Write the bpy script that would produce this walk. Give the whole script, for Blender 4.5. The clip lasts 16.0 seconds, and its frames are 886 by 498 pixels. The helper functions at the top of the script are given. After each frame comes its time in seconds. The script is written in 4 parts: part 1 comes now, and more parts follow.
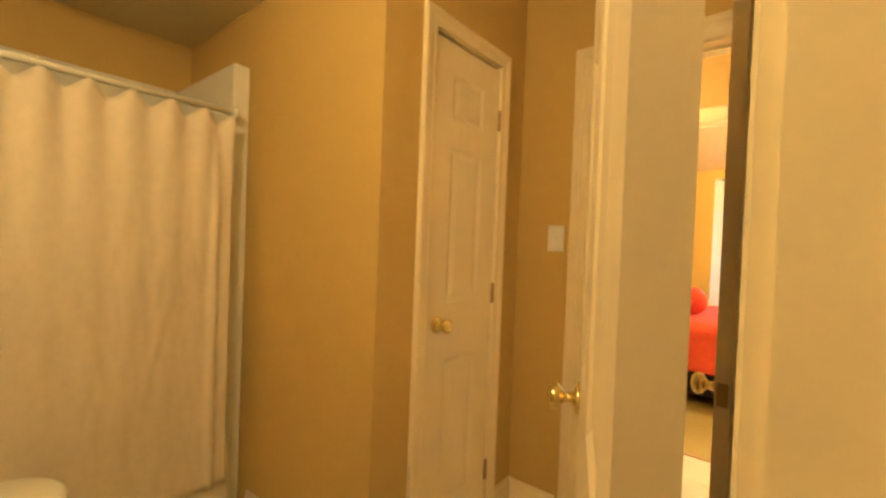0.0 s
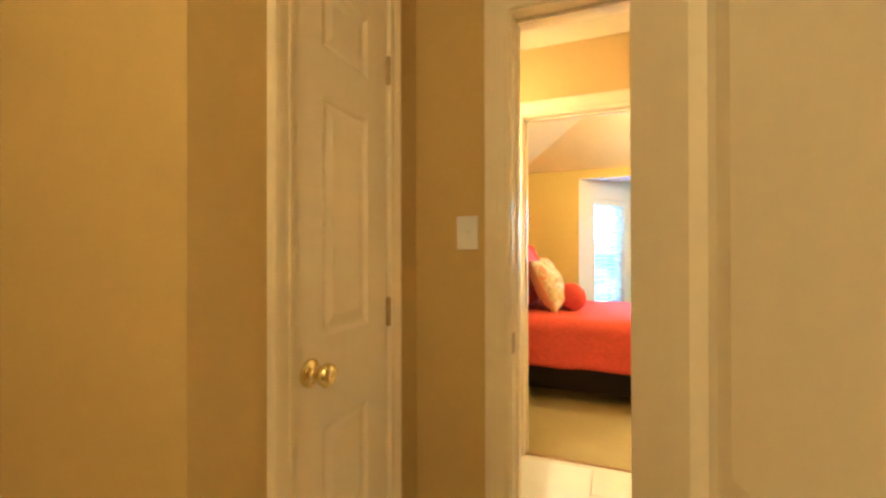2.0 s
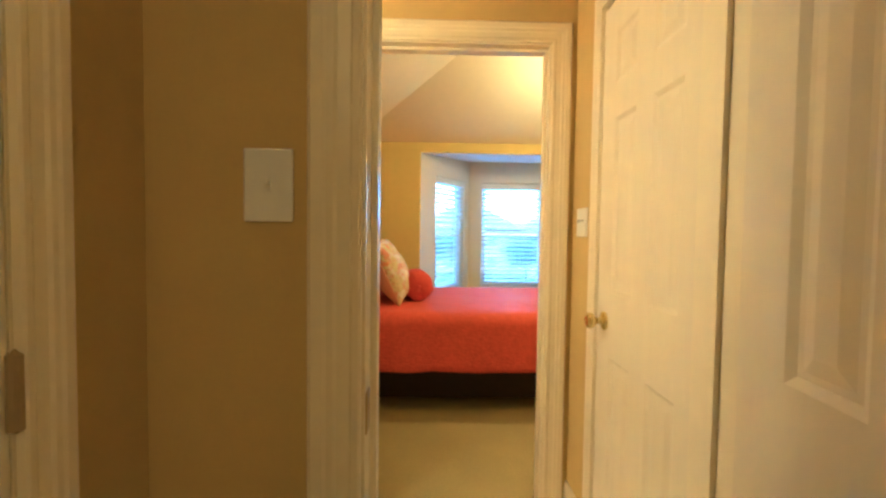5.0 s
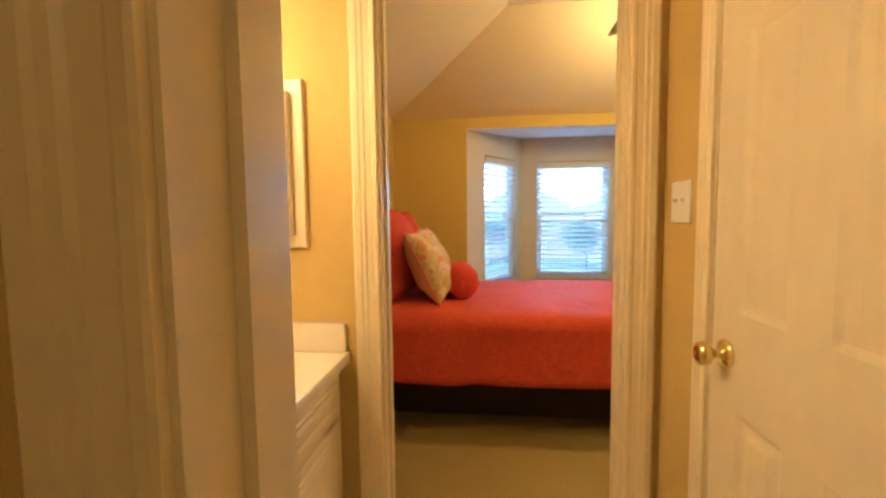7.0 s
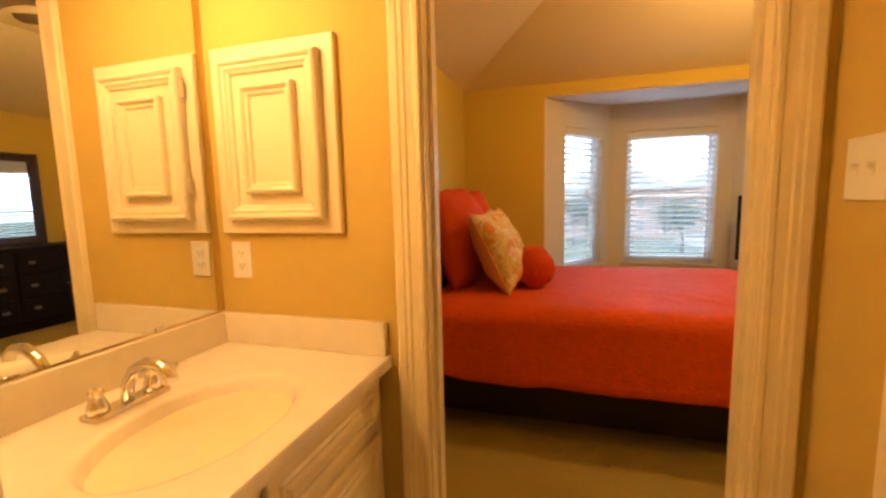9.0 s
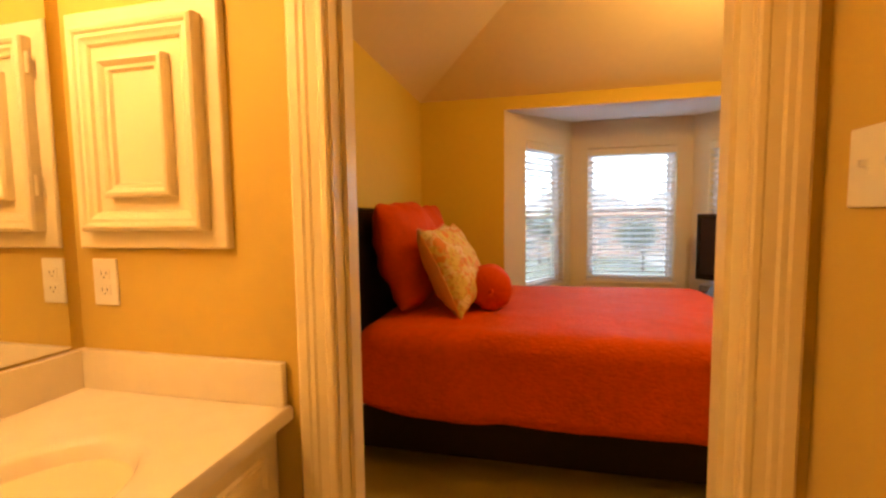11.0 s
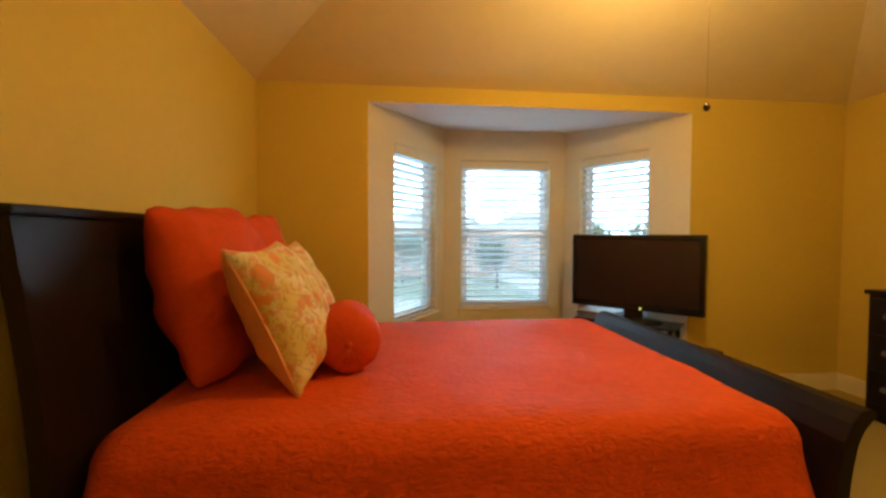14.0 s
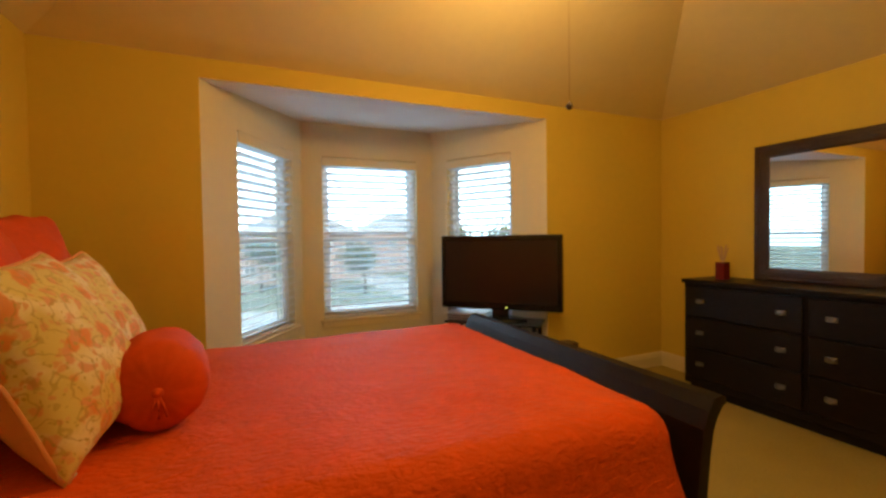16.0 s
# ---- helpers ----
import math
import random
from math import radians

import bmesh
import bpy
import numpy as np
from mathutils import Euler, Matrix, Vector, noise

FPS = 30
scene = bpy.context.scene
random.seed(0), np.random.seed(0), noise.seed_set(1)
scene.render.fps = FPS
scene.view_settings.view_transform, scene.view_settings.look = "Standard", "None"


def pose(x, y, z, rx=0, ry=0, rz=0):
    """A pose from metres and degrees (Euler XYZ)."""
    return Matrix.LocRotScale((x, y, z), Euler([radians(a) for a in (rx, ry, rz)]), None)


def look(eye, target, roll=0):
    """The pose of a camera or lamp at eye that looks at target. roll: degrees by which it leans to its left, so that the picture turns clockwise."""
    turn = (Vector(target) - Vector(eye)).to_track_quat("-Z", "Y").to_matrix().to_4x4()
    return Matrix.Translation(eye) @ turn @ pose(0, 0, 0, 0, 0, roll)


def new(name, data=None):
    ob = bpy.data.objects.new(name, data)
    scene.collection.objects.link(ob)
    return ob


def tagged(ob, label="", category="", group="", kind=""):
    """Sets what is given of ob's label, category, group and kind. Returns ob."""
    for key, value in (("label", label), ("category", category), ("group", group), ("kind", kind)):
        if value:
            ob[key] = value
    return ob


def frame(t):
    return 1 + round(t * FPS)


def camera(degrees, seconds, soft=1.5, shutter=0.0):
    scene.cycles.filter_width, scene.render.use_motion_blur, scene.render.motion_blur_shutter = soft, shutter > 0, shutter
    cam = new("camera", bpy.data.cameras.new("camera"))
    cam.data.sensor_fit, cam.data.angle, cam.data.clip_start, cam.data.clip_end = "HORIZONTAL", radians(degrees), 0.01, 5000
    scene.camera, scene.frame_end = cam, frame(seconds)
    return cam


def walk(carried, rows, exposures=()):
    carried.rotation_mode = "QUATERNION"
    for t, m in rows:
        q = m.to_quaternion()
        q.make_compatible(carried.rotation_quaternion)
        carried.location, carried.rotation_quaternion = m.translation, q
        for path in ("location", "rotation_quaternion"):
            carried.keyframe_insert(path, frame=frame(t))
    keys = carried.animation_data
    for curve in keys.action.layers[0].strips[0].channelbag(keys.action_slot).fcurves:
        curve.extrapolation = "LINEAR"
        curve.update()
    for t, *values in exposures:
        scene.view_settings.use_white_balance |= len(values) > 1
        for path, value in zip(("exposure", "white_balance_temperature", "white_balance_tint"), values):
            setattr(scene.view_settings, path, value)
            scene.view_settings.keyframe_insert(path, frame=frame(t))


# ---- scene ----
cam = camera(92.6, 16.0, soft=2.6)
PATH = [
    (0, (0.845, -2.966, 1.258), (-0.421, -1.42, 1.224), 2.2),
    (0.5, (0.657, -2.858, 1.213), (-0.468, -1.212, 1.253), 2.3),
    (1, (0.566, -2.754, 1.213), (-0.431, -1.026, 1.261), 2.1),
    (1.5, (0.514, -2.654, 1.218), (-0.36, -0.855, 1.26), 1.1),
    (2, (0.477, -2.549, 1.23), (-0.253, -0.687, 1.239), -0.1),
    (2.5, (0.421, -2.441, 1.224), (-0.12, -0.516, 1.203), 0.0),
    (3, (0.321, -2.306, 1.22), (0.035, -0.327, 1.171), 0.7),
    (3.5, (0.251, -2.221, 1.214), (0.182, -0.224, 1.143), 1.4),
    (4, (0.231, -2.112, 1.199), (0.304, -0.114, 1.139), 1.4),
    (6.5, (0.382, -1.46, 1.257), (0.287, 0.534, 1.136), -1.1),
    (7, (0.356, -1.373, 1.233), (0.138, 0.609, 1.089), -0.7),
    (7.5, (0.382, -1.265, 1.237), (-0.048, 0.678, 1.037), -1.0),
    (8, (0.37, -1.165, 1.232), (-0.226, 0.729, 0.997), -1.6),
    (10.5, (0.407, -0.96, 1.231), (-0.093, 0.967, 1.037), -0.6),
    (11, (0.427, -0.835, 1.206), (-0.014, 1.11, 1.054), -0.7),
    (11.5, (0.475, -0.733, 1.212), (0.074, 1.222, 1.083), -0.0),
    (12, (0.477, -0.597, 1.194), (0.143, 1.373, 1.102), -0.3),
    (12.5, (0.393, -0.445, 1.189), (0.204, 1.545, 1.12), -0.1),
    (13, (0.358, -0.300, 1.193), (0.303, 1.67, 1.126), 0.4),
    (13.5, (0.356, -0.195, 1.186), (0.422, 1.788, 1.127), 0.4),
    (14, (0.361, -0.084, 1.193), (0.558, 1.905, 1.127), 0.3),
    (14.5, (0.357, 0.0, 1.186), (0.703, 1.969, 1.118), 0.1),
    (15, (0.366, 0.062, 1.177), (0.869, 1.996, 1.109), -0.3),
    (15.5, (0.395, 0.117, 1.189), (1.05, 2.005, 1.115), -0.5),
    (16, (0.425, 0.152, 1.188), (1.22, 1.986, 1.136), -0.8),
]
EXPOSURES = [(0.0, 2.55, 4700, -5), (2.0, 2.42, 4150, -6), (3.0, 2.4, 3950, -8), (4.0, 1.98, 3850, -8), (6.5, 1.2, 4450, 0), (8.0, 0.92, 5600, 8), (10.5, 0.80, 7600, 21), (11.5, 0.84, 7400, 19), (12.5, 0.78, 6600, 8), (14.5, 0.77, 6150, -1), (16.0, 0.58, 6450, 3)]
walk(cam, [(t, look(e, g, r)) for t, e, g, r in PATH], EXPOSURES)

# ---- light ----
world = bpy.data.worlds.new("sky")
scene.world = world
world.use_nodes = True
wn = world.node_tree
bg = wn.nodes["Background"]
sky = wn.nodes.new("ShaderNodeTexSky")
sky.sky_type = "NISHITA"
sky.sun_disc = False
sky.sun_elevation = radians(38)
sky.sun_rotation = radians(200)
sky.air_density, sky.dust_density, sky.ozone_density = 1.0, 3.0, 1.0
wn.links.new(sky.outputs[0], bg.inputs[0])
bg.inputs[1].default_value = 0.15


def lamp(name, kind, place, watts, colour, size=0.05, target=None):
    d = bpy.data.lights.new(name, kind)
    d.energy, d.color = watts, colour
    if kind == "SUN":
        d.angle = radians(size)
    elif kind == "AREA":
        d.shape, d.size = "DISK", size
    else:
        d.shadow_soft_size = size
    ob = new(name, d)
    ob.matrix_world = look(place, target) if target else Matrix.Translation(place)
    return ob


lamp("sun", "SUN", (0, 0, 30), 5.0, (1.0, 0.96, 0.9), 2, (4, 14, 18.0))
WARM = (1.0, 0.66, 0.32)
lamp("bath_bulb", "POINT", (0.34, -3.30, 2.27), 7.4, (1.0, 0.60, 0.22), 0.11)
for i, ly in enumerate((-0.40, -0.62, -0.84)):
    lamp("vanity_bulb", "POINT", (-0.56, ly, 1.97), 5.0, (1.0, 0.60, 0.25), 0.045)
lamp("fan_bulb", "POINT", (1.55, 1.5, 2.24), 27, (1.0, 0.57, 0.18), 0.07)


# ---- materials ----
def material(name, colour, rough=0.5, metal=0.0, scale=8.0, vary=0.08, bump=0.0, bump_scale=150.0, spec=0.5, dirt=0.0, stretch=(1, 1, 1)):
    """Paint or plain stuff: soft tone variation at two scales and a fine relief."""
    m = bpy.data.materials.new(name)
    m.use_nodes = True
    n, l = m.node_tree.nodes, m.node_tree.links
    b = n["Principled BSDF"]
    b.inputs["Roughness"].default_value = rough
    b.inputs["Metallic"].default_value = metal
    b.inputs["Specular IOR Level"].default_value = spec
    co = n.new("ShaderNodeTexCoord")
    mp = n.new("ShaderNodeMapping")
    mp.inputs["Scale"].default_value = stretch
    l.new(co.outputs["Object"], mp.inputs[0])
    t1 = n.new("ShaderNodeTexNoise")
    t1.inputs["Scale"].default_value, t1.inputs["Detail"].default_value = scale * 0.25, 6
    t2 = n.new("ShaderNodeTexNoise")
    t2.inputs["Scale"].default_value, t2.inputs["Detail"].default_value = scale * 6, 4
    l.new(mp.outputs[0], t1.inputs[0])
    l.new(mp.outputs[0], t2.inputs[0])
    add = n.new("ShaderNodeMath")
    add.operation = "ADD"
    l.new(t1.outputs[0], add.inputs[0])
    l.new(t2.outputs[0], add.inputs[1])
    ramp = n.new("ShaderNodeMapRange")
    ramp.inputs["From Min"].default_value, ramp.inputs["From Max"].default_value = 0.6, 1.4
    ramp.inputs["To Min"].default_value, ramp.inputs["To Max"].default_value = 1 - vary - dirt, 1 + vary
    l.new(add.outputs[0], ramp.inputs[0])
    mul = n.new("ShaderNodeVectorMath")
    mul.operation = "SCALE"
    mul.inputs[0].default_value = colour
    l.new(ramp.outputs[0], mul.inputs["Scale"])
    l.new(mul.outputs[0], b.inputs["Base Color"])
    if bump:
        t3 = n.new("ShaderNodeTexNoise")
        t3.inputs["Scale"].default_value, t3.inputs["Detail"].default_value = bump_scale, 3
        l.new(mp.outputs[0], t3.inputs[0])
        bp = n.new("ShaderNodeBump")
        bp.inputs["Strength"].default_value, bp.inputs["Distance"].default_value = bump, 0.004
        l.new(t3.outputs[0], bp.inputs["Height"])
        l.new(bp.outputs[0], b.inputs["Normal"])
    return m


def glass(name, tint=(0.95, 0.98, 1.0)):
    m = bpy.data.materials.new(name)
    m.use_nodes = True
    b = m.node_tree.nodes["Principled BSDF"]
    b.inputs["Base Color"].default_value = (*tint, 1)
    b.inputs["Transmission Weight"].default_value = 1.0
    b.inputs["Roughness"].default_value = 0.0
    b.inputs["IOR"].default_value = 1.45
    return m


def gauze(name, colour, cover):
    """Fine woven mesh, too fine to see its wires: part see-through, part grey fibre."""
    m = bpy.data.materials.new(name)
    m.use_nodes = True
    n, l = m.node_tree.nodes, m.node_tree.links
    d, t, mix = n.new("ShaderNodeBsdfDiffuse"), n.new("ShaderNodeBsdfTransparent"), n.new("ShaderNodeMixShader")
    d.inputs[0].default_value = (*colour, 1)
    mix.inputs[0].default_value = cover
    l.new(t.outputs[0], mix.inputs[1])
    l.new(d.outputs[0], mix.inputs[2])
    l.new(mix.outputs[0], n["Material Output"].inputs[0])
    return m


def glow(name, colour, strength):
    m = bpy.data.materials.new(name)
    m.use_nodes = True
    b = m.node_tree.nodes["Principled BSDF"]
    b.inputs["Base Color"].default_value = (0.85, 0.8, 0.7, 1)
    b.inputs["Emission Color"].default_value = (*colour, 1)
    b.inputs["Emission Strength"].default_value = strength
    return m


def quilt_cloth(name, colour):
    """Coverlet: puckered quilting in a meandering pattern, soft sheen."""
    m = material(name, colour, 0.6, scale=5, vary=0.16, spec=0.17)
    n, l = m.node_tree.nodes, m.node_tree.links
    b = n["Principled BSDF"]
    b.inputs["Sheen Weight"].default_value = 0.03
    b.inputs["Sheen Roughness"].default_value = 0.5
    co = n.new("ShaderNodeTexCoord")
    mp = n.new("ShaderNodeMapping")
    mp.inputs["Scale"].default_value = (0.6, 1.0, 1.0)
    l.new(co.outputs["Object"], mp.inputs[0])
    v = n.new("ShaderNodeTexVoronoi")
    v.feature = "DISTANCE_TO_EDGE"
    v.inputs["Scale"].default_value = 48
    w = n.new("ShaderNodeTexNoise")
    w.inputs["Scale"].default_value, w.inputs["Detail"].default_value = 70, 5
    big = n.new("ShaderNodeTexNoise")
    big.inputs["Scale"].default_value, big.inputs["Detail"].default_value = 7, 3
    warp = n.new("ShaderNodeVectorMath")
    warp.operation = "MULTIPLY_ADD"
    warp.inputs[1].default_value = (0.02, 0.02, 0.02)
    l.new(mp.outputs[0], w.inputs["Vector"])
    l.new(mp.outputs[0], big.inputs["Vector"])
    l.new(w.outputs["Color"], warp.inputs[0])
    l.new(mp.outputs[0], warp.inputs[2])
    l.new(warp.outputs[0], v.inputs["Vector"])
    h1 = n.new("ShaderNodeMath")
    h1.operation = "MULTIPLY_ADD"
    h1.inputs[1].default_value = 0.9
    l.new(v.outputs["Distance"], h1.inputs[0])
    l.new(w.outputs[0], h1.inputs[2])
    h2 = n.new("ShaderNodeMath")
    h2.operation = "MULTIPLY_ADD"
    h2.inputs[1].default_value = 1.4
    l.new(big.outputs[0], h2.inputs[0])
    l.new(h1.outputs[0], h2.inputs[2])
    bp = n.new("ShaderNodeBump")
    bp.inputs["Strength"].default_value, bp.inputs["Distance"].default_value = 0.7, 0.009
    l.new(h2.outputs[0], bp.inputs["Height"])
    l.new(bp.outputs[0], b.inputs["Normal"])
    return m


def floral_cloth(name):
    """Cream cotton printed with coral blooms, small rose dots and olive tendrils."""
    m = material(name, (0.80, 0.70, 0.50), 0.85, scale=20, vary=0.06, bump=0.3, bump_scale=500, spec=0.2)
    n, l = m.node_tree.nodes, m.node_tree.links
    b = n["Principled BSDF"]
    base = b.inputs["Base Color"].links[0].from_socket
    co = n.new("ShaderNodeTexCoord")
    warp = n.new("ShaderNodeTexNoise")
    warp.inputs["Scale"].default_value, warp.inputs["Detail"].default_value = 22, 4
    vm = n.new("ShaderNodeVectorMath")
    vm.operation = "MULTIPLY_ADD"
    vm.inputs[1].default_value = (0.06, 0.06, 0.06)
    l.new(co.outputs["Object"], warp.inputs["Vector"])
    l.new(warp.outputs["Color"], vm.inputs[0])
    l.new(co.outputs["Object"], vm.inputs[2])
    last = base
    for scale, lo, hi, colour in ((7, 0.50, 0.66, (0.70, 0.58, 0.22, 1)), (13, 0.30, 0.40, (0.74, 0.27, 0.11, 1)), (21, 0.24, 0.36, (0.72, 0.36, 0.22, 1)), (34, 0.22, 0.34, (0.70, 0.38, 0.20, 1)), (58, 0.16, 0.28, (0.52, 0.40, 0.14, 1))):
        v = n.new("ShaderNodeTexVoronoi")
        v.inputs["Scale"].default_value = scale
        l.new(vm.outputs[0], v.inputs["Vector"])
        r = n.new("ShaderNodeMapRange")
        r.inputs["From Min"].default_value, r.inputs["From Max"].default_value = lo, hi
        r.inputs["To Min"].default_value, r.inputs["To Max"].default_value = 0.9, 0.0
        l.new(v.outputs["Distance"], r.inputs[0])
        mx = n.new("ShaderNodeMix")
        mx.data_type = "RGBA"
        l.new(r.outputs[0], mx.inputs[0])
        l.new(last, mx.inputs[6])
        mx.inputs[7].default_value = colour
        last = mx.outputs[2]
    wv = n.new("ShaderNodeTexWave")
    wv.inputs["Scale"].default_value, wv.inputs["Distortion"].default_value = 9, 18
    wv.inputs["Detail Scale"].default_value = 1.4
    l.new(co.outputs["Object"], wv.inputs["Vector"])
    r = n.new("ShaderNodeMapRange")
    r.inputs["From Min"].default_value, r.inputs["From Max"].default_value = 0.90, 0.98
    r.inputs["To Max"].default_value = 0.5
    l.new(wv.outputs[1], r.inputs[0])
    mx = n.new("ShaderNodeMix")
    mx.data_type = "RGBA"
    l.new(r.outputs[0], mx.inputs[0])
    l.new(last, mx.inputs[6])
    mx.inputs[7].default_value = (0.42, 0.30, 0.10, 1)
    l.new(mx.outputs[2], b.inputs["Base Color"])
    return m


M_BATH = material("tan_wall_paint", (0.58, 0.42, 0.118), 0.75, scale=3, vary=0.03, bump=0.12, bump_scale=90, spec=0.25)
M_BED = material("golden_wall_paint", (0.66, 0.505, 0.10), 0.75, scale=3, vary=0.03, bump=0.12, bump_scale=90, spec=0.25)
M_CEIL = material("ceiling_paint", (0.72, 0.645, 0.43), 0.85, scale=3, vary=0.03, bump=0.3, bump_scale=60, spec=0.2)
M_BEDCEIL = material("warm_ceiling_paint", (0.77, 0.67, 0.40), 0.85, scale=3, vary=0.03, bump=0.3, bump_scale=60, spec=0.2)
M_BAYCEIL = material("white_soffit_paint", (0.80, 0.80, 0.80), 0.85, scale=3, vary=0.02, bump=0.3, bump_scale=60, spec=0.2)
M_BAY = material("cream_bay_paint", (0.74, 0.66, 0.45), 0.75, scale=3, vary=0.03, bump=0.12, bump_scale=90, spec=0.25)
M_TRIM = material("white_trim_paint", (0.82, 0.71, 0.46), 0.36, scale=3, vary=0.025, spec=0.4, dirt=0.02)
M_DOOR = material("white_door_paint", (0.80, 0.70, 0.49), 0.50, scale=3, vary=0.02, bump=0.03, bump_scale=55, spec=0.25, dirt=0.02, stretch=(2, 2, 0.4))
M_TILE = material("cream_vinyl_tile", (0.70, 0.64, 0.52), 0.35, scale=6, vary=0.06, bump=0.05)
M_GROUT = material("grout", (0.45, 0.40, 0.32), 0.9)
M_CARPET = material("beige_carpet", (0.42, 0.335, 0.115), 0.95, scale=12, vary=0.10, bump=1.0, bump_scale=420, spec=0.1)
M_BRASS = material("polished_brass", (0.80, 0.68, 0.24), 0.14, 1.0, vary=0.05)
M_BRASS2 = material("dull_brass", (0.50, 0.36, 0.16), 0.35, 1.0, vary=0.10)
M_HINGE = material("tarnished_hinge", (0.40, 0.29, 0.14), 0.6, 0.4, vary=0.12)
M_CHROME = material("chrome", (0.75, 0.73, 0.70), 0.12, 1.0, vary=0.03)
M_PLASTIC = material("white_plastic", (0.80, 0.77, 0.70), 0.35, vary=0.02)
M_DARKSLOT = material("dark_slot", (0.05, 0.045, 0.04), 0.6)
M_WOOD = material("espresso_wood", (0.010, 0.006, 0.0045), 0.38, spec=0.2, scale=5, vary=0.35, bump=0.1, bump_scale=60, stretch=(1, 1, 1))
M_FRAME = material("dark_walnut_frame", (0.045, 0.022, 0.014), 0.35, scale=6, vary=0.3, bump=0.1, bump_scale=60)
M_QUILT = quilt_cloth("coral_coverlet", (0.65, 0.082, 0.006))
M_SHAM = material("coral_cotton", (0.60, 0.070, 0.010), 0.7, scale=7, vary=0.12, bump=0.5, bump_scale=22, spec=0.2)
M_FLORAL = floral_cloth("floral_print")
M_PIPING = material("peach_cotton", (0.72, 0.34, 0.18), 0.85, vary=0.05, bump=0.3, bump_scale=200, spec=0.2)
M_MATTRESS = material("white_ticking", (0.7, 0.68, 0.62), 0.9)
M_BLACK = material("black_gloss_plastic", (0.012, 0.011, 0.011), 0.22, vary=0.05)
M_SCREEN = material("dark_screen", (0.020, 0.012, 0.011), 0.30, vary=0.02)
M_SILVER = material("glint_silver", (0.50, 0.50, 0.50), 0.35, 0.6)
M_NICKEL = material("satin_nickel", (0.26, 0.25, 0.24), 0.4, 1.0)
M_MARBLE = material("cultured_marble", (0.80, 0.73, 0.60), 0.18, scale=3, vary=0.05, spec=0.6)
M_CAB = material("cream_cabinet_paint", (0.78, 0.68, 0.47), 0.4, scale=4, vary=0.03, bump=0.05)
M_CURTAIN = material("white_curtain_cloth", (0.74, 0.66, 0.54), 0.75, scale=5, vary=0.06, bump=0.15, bump_scale=300, spec=0.2)
M_SURROUND = material("white_acrylic", (0.82, 0.80, 0.74), 0.25, vary=0.02)
M_RUG = material("white_cotton_pile", (0.82, 0.80, 0.74), 0.95, scale=20, vary=0.06, bump=1.0, bump_scale=350)
M_BLIND = material("white_blind_slat", (0.84, 0.85, 0.86), 0.4, vary=0.02)
# white plastic valance, with the room's warm light mixed into its colour
M_VALANCE = material("warm_lit_valance", (0.76, 0.69, 0.50), 0.5, vary=0.02)
M_VINYL = material("white_window_vinyl", (0.82, 0.83, 0.84), 0.35, vary=0.02)
M_GLASS = glass("window_glass", (0.86, 0.95, 1.0))
M_MESH = gauze("insect_mesh", (0.36, 0.42, 0.47), 0.26)
M_MIRROR = material("mirror_silver", (0.82, 0.83, 0.82), 0.0, 1.0, vary=0.0)
M_FANBLADE = material("fan_blade_brown", (0.10, 0.07, 0.045), 0.4, vary=0.15)
M_GLOW = glow("lit_frosted_glass", (1.0, 0.62, 0.25), 6.0)
M_RED = material("red_glass", (0.16, 0.012, 0.008), 0.12, vary=0.05)
M_REED = material("reed", (0.55, 0.36, 0.20), 0.8)
M_GRASS = material("lawn", (0.17, 0.19, 0.12), 0.95, scale=2, vary=0.3, bump=0.6, bump_scale=60)
M_ROAD = material("concrete_drive", (0.42, 0.41, 0.39), 0.9, scale=2, vary=0.1)
M_BRICK = material("red_brick", (0.40, 0.30, 0.275), 0.9, scale=6, vary=0.2, bump=0.3, bump_scale=30)
M_ROOF = material("grey_shingle", (0.24, 0.24, 0.25), 0.9, scale=6, vary=0.25, bump=0.4, bump_scale=25)
M_LEAF = material("leaf_green", (0.12, 0.15, 0.08), 0.7, scale=2, vary=0.35)
M_BARK = material("bark", (0.12, 0.09, 0.065), 0.95, vary=0.25)
M_PANE = material("far_window", (0.10, 0.12, 0.14), 0.1, vary=0.05)


# ---- building blocks ----
def box(bm, x0, x1, y0, y1, z0, z1, bevel=0.0, seg=1):
    g = bmesh.ops.create_cube(bm, size=1.0)
    vs = g["verts"]
    bmesh.ops.scale(bm, verts=vs, vec=(abs(x1 - x0), abs(y1 - y0), abs(z1 - z0)))
    bmesh.ops.translate(bm, verts=vs, vec=((x0 + x1) / 2, (y0 + y1) / 2, (z0 + z1) / 2))
    if bevel:
        es = list({e for v in vs for e in v.link_edges})
        bmesh.ops.bevel(bm, geom=es, offset=bevel, segments=seg, profile=0.6, affect="EDGES")


def lathe(bm, profile, n=20, m=Matrix()):
    """Profile of (radius, height) turned about z."""
    rings = []
    for r, h in profile:
        rings.append([bm.verts.new(m @ Vector((r * math.cos(2 * math.pi * k / n), r * math.sin(2 * math.pi * k / n), h))) for k in range(n)])
    for a, b in zip(rings, rings[1:]):
        for k in range(n):
            bm.faces.new((a[k], a[(k + 1) % n], b[(k + 1) % n], b[k]))
    bm.faces.new(list(reversed(rings[0])))
    bm.faces.new(rings[-1])


